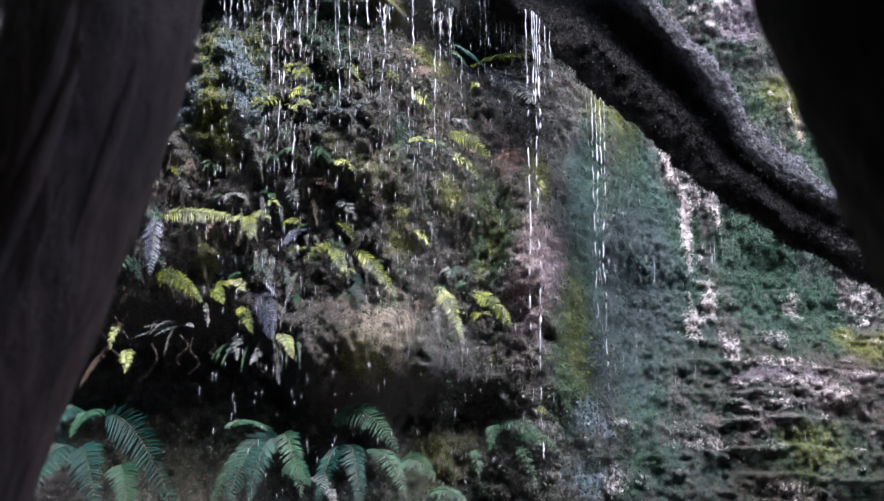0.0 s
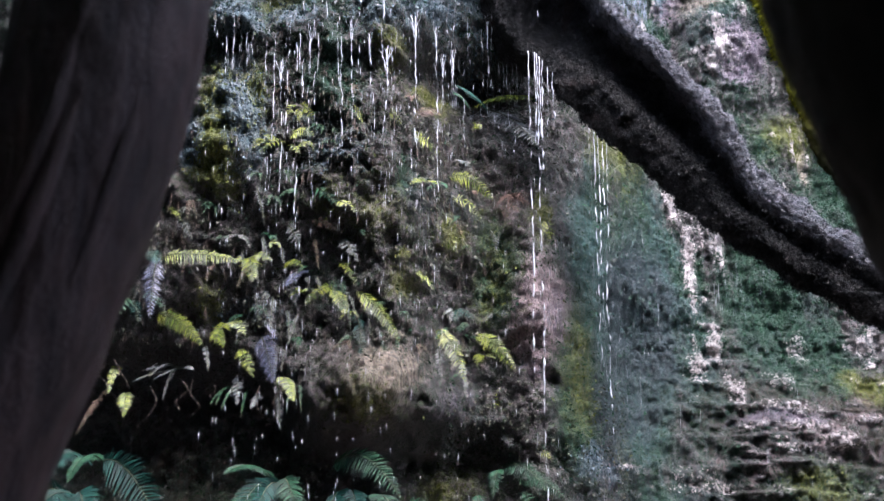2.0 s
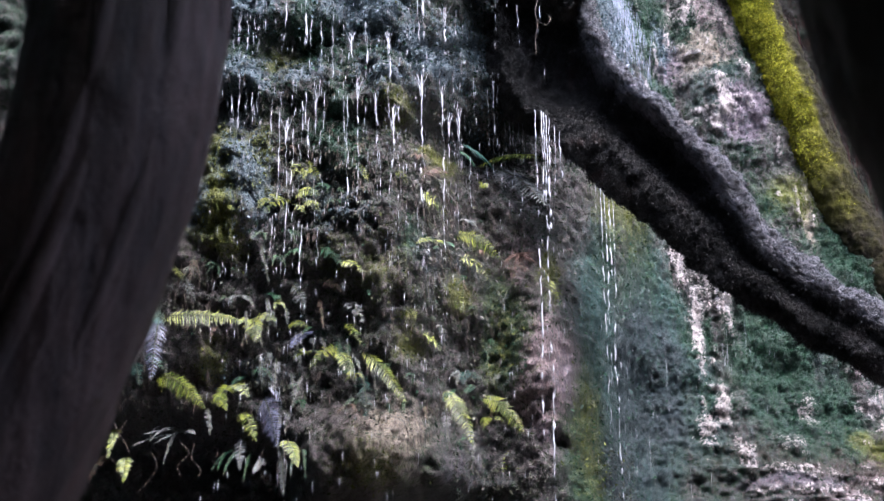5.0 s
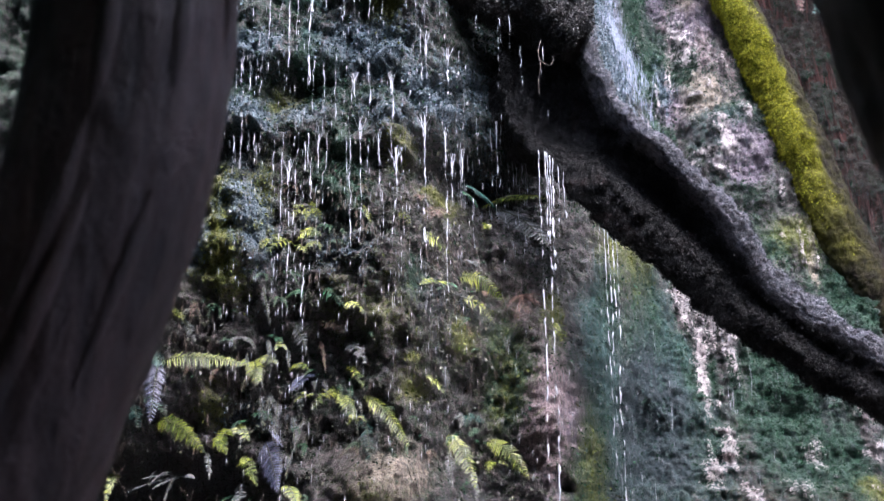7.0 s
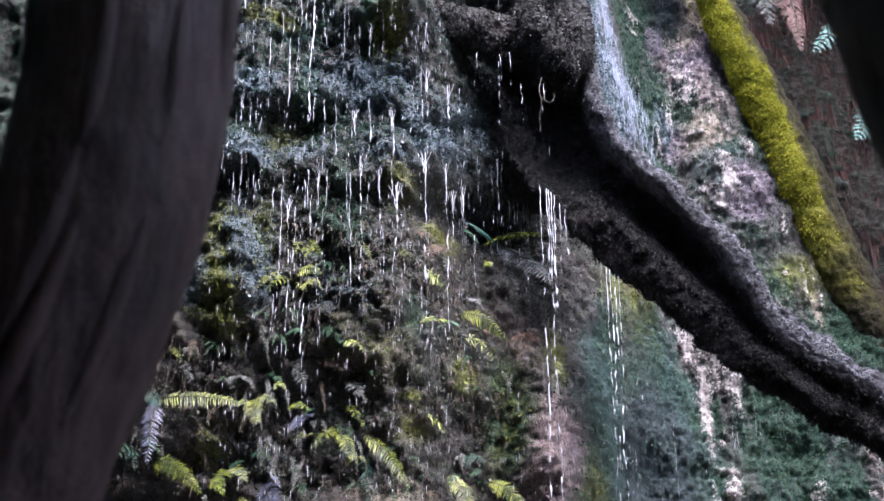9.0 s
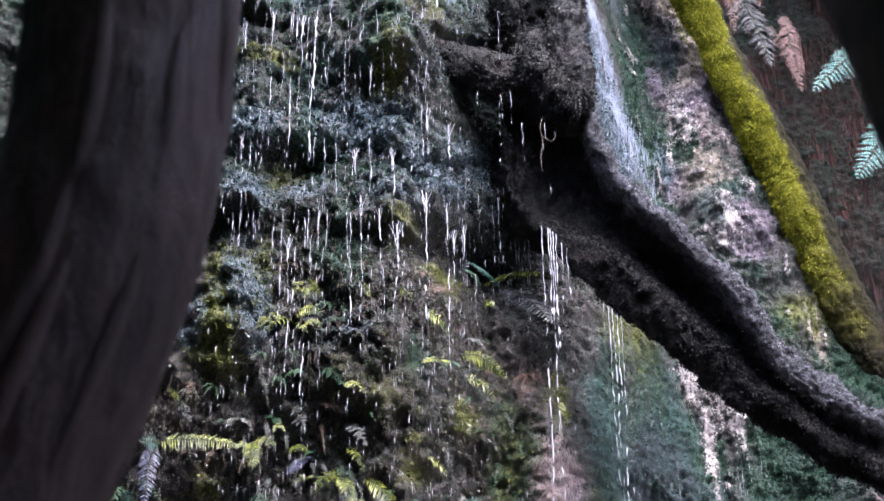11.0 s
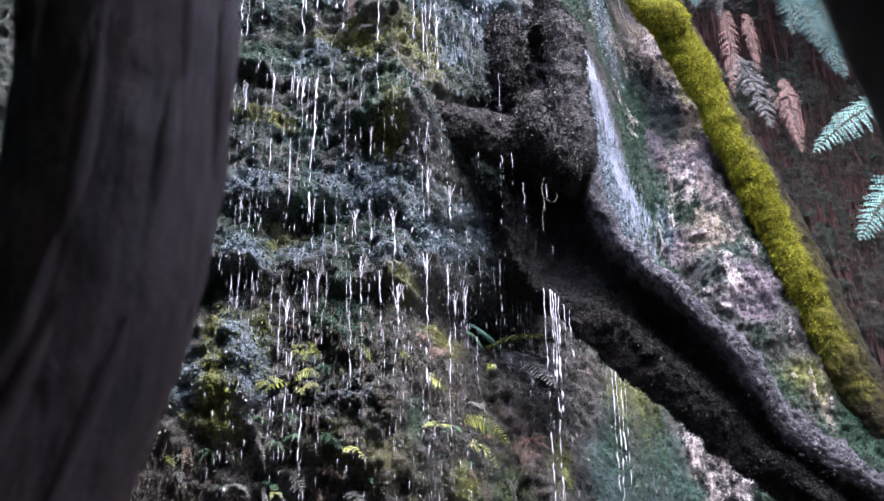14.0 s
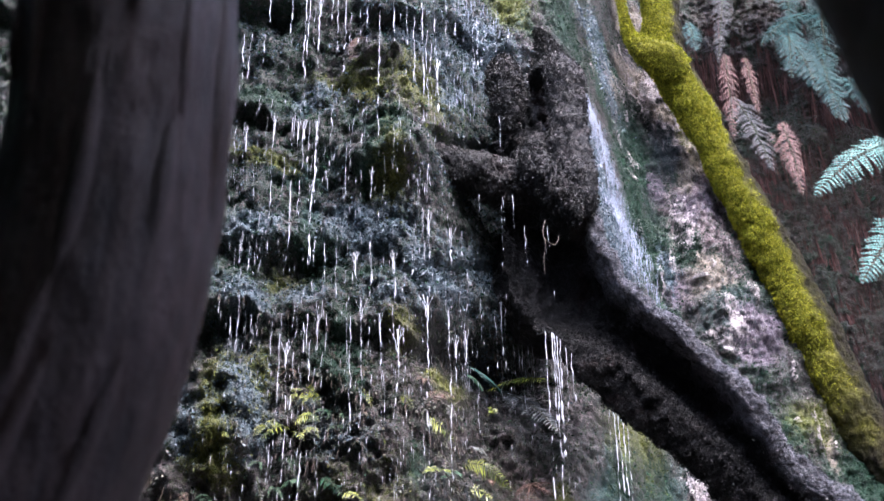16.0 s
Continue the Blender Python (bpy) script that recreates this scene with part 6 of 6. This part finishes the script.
stream(0.202, 4.420, 4.292, 4.049, 0.0016, 0.000)
stream(0.386, 4.420, 3.748, 3.644, 0.0016, 0.000)


def drops(name, places, length, mat, label):
    """Falling drops, each a long eight-faced bead."""
    n = len(places)
    half = np.stack([np.zeros(n), np.zeros(n), length], -1)
    r = (0.0007 + 0.0006 * rng.random(n))[:, None]
    ex, ey = np.array([1.0, 0, 0]) * r, np.array([0, 1.0, 0]) * r
    verts = np.stack([places + half, places + ex, places + ey, places - ex, places - ey, places - half * 1.2], 1).reshape(-1, 3)
    k = np.arange(n)[:, None] * 6
    faces = np.concatenate([k + t for t in ([0, 1, 2], [0, 2, 3], [0, 3, 4], [0, 4, 1], [5, 2, 1], [5, 3, 2], [5, 4, 3], [5, 1, 4])])
    return tagged(mesh_object(name, verts, faces, mat), label, "water", kind="stuff")


# finer threads from every lip
for k in range(75):
    sx, lip = rng.uniform(-0.95, 0.12), rng.choice([3.28, 3.28, 3.58, 3.98, 4.20, 4.72, 3.15])
    lip += rng.uniform(-0.05, 0.05)
    stream(sx, float(surf(sx, lip)) - rng.uniform(0.02, 0.10), lip, lip - rng.uniform(0.05, 0.22), rng.uniform(0.0008, 0.0015), 0.0)
for k in range(22):
    sx, lip = rng.uniform(0.0, 0.34), rng.uniform(3.20, 3.42)
    stream(sx, float(surf(sx, lip)) - rng.uniform(0.02, 0.06), lip, lip - rng.uniform(0.06, 0.20), rng.uniform(0.0008, 0.0014), 0.0)
for k in range(55):
    sx, lip = rng.uniform(0.65, 1.9), rng.uniform(1.6, 3.0)
    stream(sx, float(surf(sx, lip)) - 0.03, lip, lip - rng.uniform(0.08, 0.32), rng.uniform(0.0007, 0.0013), 0.0)

count = 1500
at = np.array(FALLS)[rng.integers(0, len(FALLS), count)]
dz = at[:, 2] - 1.9 * rng.random(count) ** 1.6
keep = dz > 1.25
dp = np.stack([at[:, 0] + rng.normal(0, 0.006, count), at[:, 1] - 0.03 * rng.random(count), dz], -1)[keep]
drops("water_drops", dp, rng.uniform(0.010, 0.026, len(dp)), WATER, "drops of water falling past the rock")


def cascade(label, ctrl, strands, spread):
    """White water sliding down the rock: many thin crossing strands along a path of x, z, width."""
    fall = base("cascade", (ctrl[0][0], float(surf(ctrl[0][0], ctrl[0][1])), ctrl[0][1]))
    tagged(fall, label, "waterfall")
    path = smooth_path(ctrl, 80)
    verts, faces, k = [], [], 0
    for _ in range(strands):
        seg = path[int(rng.uniform(0, 80))]
        length = rng.uniform(0.02, 0.10)
        sz = seg[1] - np.linspace(0, length, 8)
        sx = seg[0] + rng.normal(0, 0.52) * seg[2] + rng.normal(0, 0.006) * np.linspace(0, 1, 8)
        sy = float(np.min(surf(sx, sz))) - 0.012 - 0.04 * rng.random() - spread + 0 * sx
        rr = rng.uniform(0.0005, 0.0013) * np.sin(np.linspace(0.1, 3.0, 8))
        ang = np.linspace(0, 2 * np.pi, 5, endpoint=False)
        pts = np.stack([sx[:, None] + rr[:, None] * np.cos(ang), sy[:, None] + rr[:, None] * np.sin(ang), sz[:, None] + 0 * ang], -1)
        verts.append(pts.reshape(-1, 3))
        faces.append(grid_faces(8, 5, True) + k)
        k += pts.size // 3
    tagged(child(mesh_object("white_water", np.vstack(verts), np.vstack(faces), VEIL), fall), kind="stuff")


cascade('white water sliding down rock beside the log', [(0.75, 5.05, 0.07), (0.83, 4.94, 0.12), (0.92, 4.78, 0.19), (0.99, 4.61, 0.22), (1.08, 4.51, 0.23), (1.07, 4.16, 0.19)], 950, 0.03)
cascade('thin veil of water on the upper rock', [(0.19, 5.51, 0.10), (0.15, 5.12, 0.14), (0.14, 4.91, 0.17), (0.08, 4.62, 0.17), (0.02, 4.41, 0.12)], 170, 0.03)



# ---- twigs, rootlets and straw ----
def twig(name, label, category, ctrl, mat):
    """A thin stem along rows of x, y, z, radius."""
    vv, ff, _ = limb(ctrl, 12 * len(ctrl), 8, lambda s, ang, q: 1 + 0.3 * (fbm(s * 30, ang, 1, 2, 251) - 0.5))
    return tagged(mesh_object(name, vv, quads_to_tris(ff), mat), label, category)


PALE_STEM = plain_material("pale_rootlet", (0.12, 0.09, 0.07), (0.28, 0.24, 0.20), 90, 0.4)
for k in range(10):
    sx, sz = rng.uniform(-1.36, -0.6), rng.uniform(1.86, 2.02)
    sy, drop = float(cliff_depth(sx, sz)) - rng.uniform(0.02, 0.16), rng.uniform(0.05, 0.20)
    twig("rootlet", "thin brown root hanging over the dark hollow", "root", [(sx, sy, sz, 0.0012), (sx + rng.normal(0, 0.015), sy, sz - 0.35 * drop, 0.0011), (sx + rng.normal(0, 0.02), sy, sz - 0.7 * drop, 0.0009), (sx + rng.normal(0, 0.025), sy, sz - drop, 0.0005)], HUMUS)


twig("rootlet", "pale thin root dangling under the log", "root", [(0.373, 4.40, 3.763, 0.0015), (0.361, 4.40, 3.710, 0.0014), (0.369, 4.40, 3.650, 0.0011), (0.359, 4.40, 3.586, 0.0010), (0.360, 4.40, 3.515, 0.0008)], PALE_STEM)
twig("rootlet", "pale hooked root under the log", "root", [(0.364, 4.40, 3.679, 0.0013), (0.386, 4.40, 3.658, 0.0014), (0.408, 4.40, 3.650, 0.0014), (0.423, 4.40, 3.673, 0.0014), (0.420, 4.40, 3.689, 0.0015)], PALE_STEM)


def straw(place, reach, count):
    """A tuft of bleached straw: thin bent blades from one root."""
    root = base("grass_tuft", place)
    tagged(root, "bleached brown grass tuft hanging from wet rock", "grass")
    for _ in range(count):
        ang = rng.uniform(-0.9, 1.2)
        tip = np.array([np.sin(ang) * reach, -0.05 - 0.08 * rng.random(), -0.35 * reach - 0.5 * reach * rng.random()]) * rng.uniform(0.6, 1.2)
        p0 = np.array(place) + rng.normal(0, 0.008, 3)
        ctrl = [(*p0, 0.0016), (*(p0 + tip * 0.5 + np.array([0, -0.02, 0.05 * reach])), 0.0014), (*(p0 + tip), 0.0005)]
        vv, ff, _ = limb(ctrl, 10, 4, lambda s, a2, q: 1 + 0 * s)
        child(mesh_object("blade", vv, quads_to_tris(ff), leaf_dead), root)


straw((0.295, 4.780, 2.760), 0.13, 26)


# ---- unseen leaf screens added over and round the viewpoint to block light ----
# added overhead, out of view, to keep sky light off the near trunks
n = 9000
cp = np.stack([rng.uniform(-9, 9, n), rng.uniform(-9, 0.2, n), 5.7 + 1.0 * rng.random(n)], -1)
shade_canopy = sprigs("tree_canopy", cp, np.tile([0.0, 0.0, -0.4], (n, 1)), rng.uniform(0.35, 0.7, n), 3, MOSS_GREEN, "unseen dark green leaf screen added overhead to block light", 0.2, 0.6)
shade_canopy["category"] = "foliage"
# out-of-view leaves added to hold sun off the gully
n = 1500
cp = np.stack([rng.uniform(4.7, 8.5, n), rng.uniform(3.0, 8.5, n), 8.9 + 0.8 * rng.random(n)], -1)
shade_bough = sprigs("tree_canopy", cp, np.tile([0.0, 0.0, -0.4], (n, 1)), rng.uniform(0.3, 0.6, n), 3, MOSS_GREEN, "unseen leaf screen added above the gully to block sun", 0.2, 0.6)
shade_bough["category"] = "foliage"
# added outside the view to cut light from the left on trunk and bank
n = 5200
cp = np.stack([rng.uniform(-4.5, -1.85, n), rng.uniform(-2.5, 3.4, n), rng.uniform(0.1, 5.6, n)], -1)
cp[3800:] = np.stack([rng.uniform(-2.0, -0.95, n - 3800), rng.uniform(-2.5, 0.35, n - 3800), rng.uniform(0.1, 5.6, n - 3800)], -1)
thicket = sprigs("thicket", cp, np.tile([0.4, 0.0, 0.2], (n, 1)), rng.uniform(0.2, 0.45, n), 3, MOSS_GREEN, "unseen leaf screen added beside the viewpoint to block light", 0.2, 0.6)
thicket["category"] = "foliage"
# unseen leaves added above the leaning trunk to darken its front
n = 800
cp = np.stack([rng.uniform(-2.4, -0.62, n), rng.uniform(-0.8, 1.3, n), rng.uniform(3.9, 5.0, n)], -1)
shade_crown = sprigs("tree_canopy", cp, np.tile([0.0, 0.0, -0.4], (n, 1)), rng.uniform(0.25, 0.5, n), 3, MOSS_GREEN, "unseen leaf screen added over the leaning trunk for shade", 0.2, 0.6)
shade_crown["category"] = "foliage"
# roof of leaves added above the view to shut sky light out of the gully
n = 1600
cp = np.stack([rng.uniform(2.6, 6.5, n), rng.uniform(7.0, 8.8, n), 9.0 + 0.6 * rng.random(n)], -1)
shade = sprigs("tree_canopy", cp, np.tile([0.0, 0.0, 0.4], (n, 1)), rng.uniform(0.25, 0.45, n), 3, MOSS_GREEN, "unseen leaf screen added over the gully for shade", 0.0, 0.6)
shade["category"] = "foliage"
# added below the view to stop ground bounce on the leaning trunk
n = 900
cp = np.stack([rng.uniform(-1.7, -0.25, n), rng.uniform(0.2, 1.15, n), rng.uniform(0.1, 0.95, n)], -1)
low = sprigs("undergrowth", cp, np.tile([0.0, 0.0, 0.3], (n, 1)), rng.uniform(0.10, 0.22, n), 3, MOSS_GREEN, "unseen low leaf screen added against light from the ground", 0.2, 0.6)
low["category"] = "foliage"
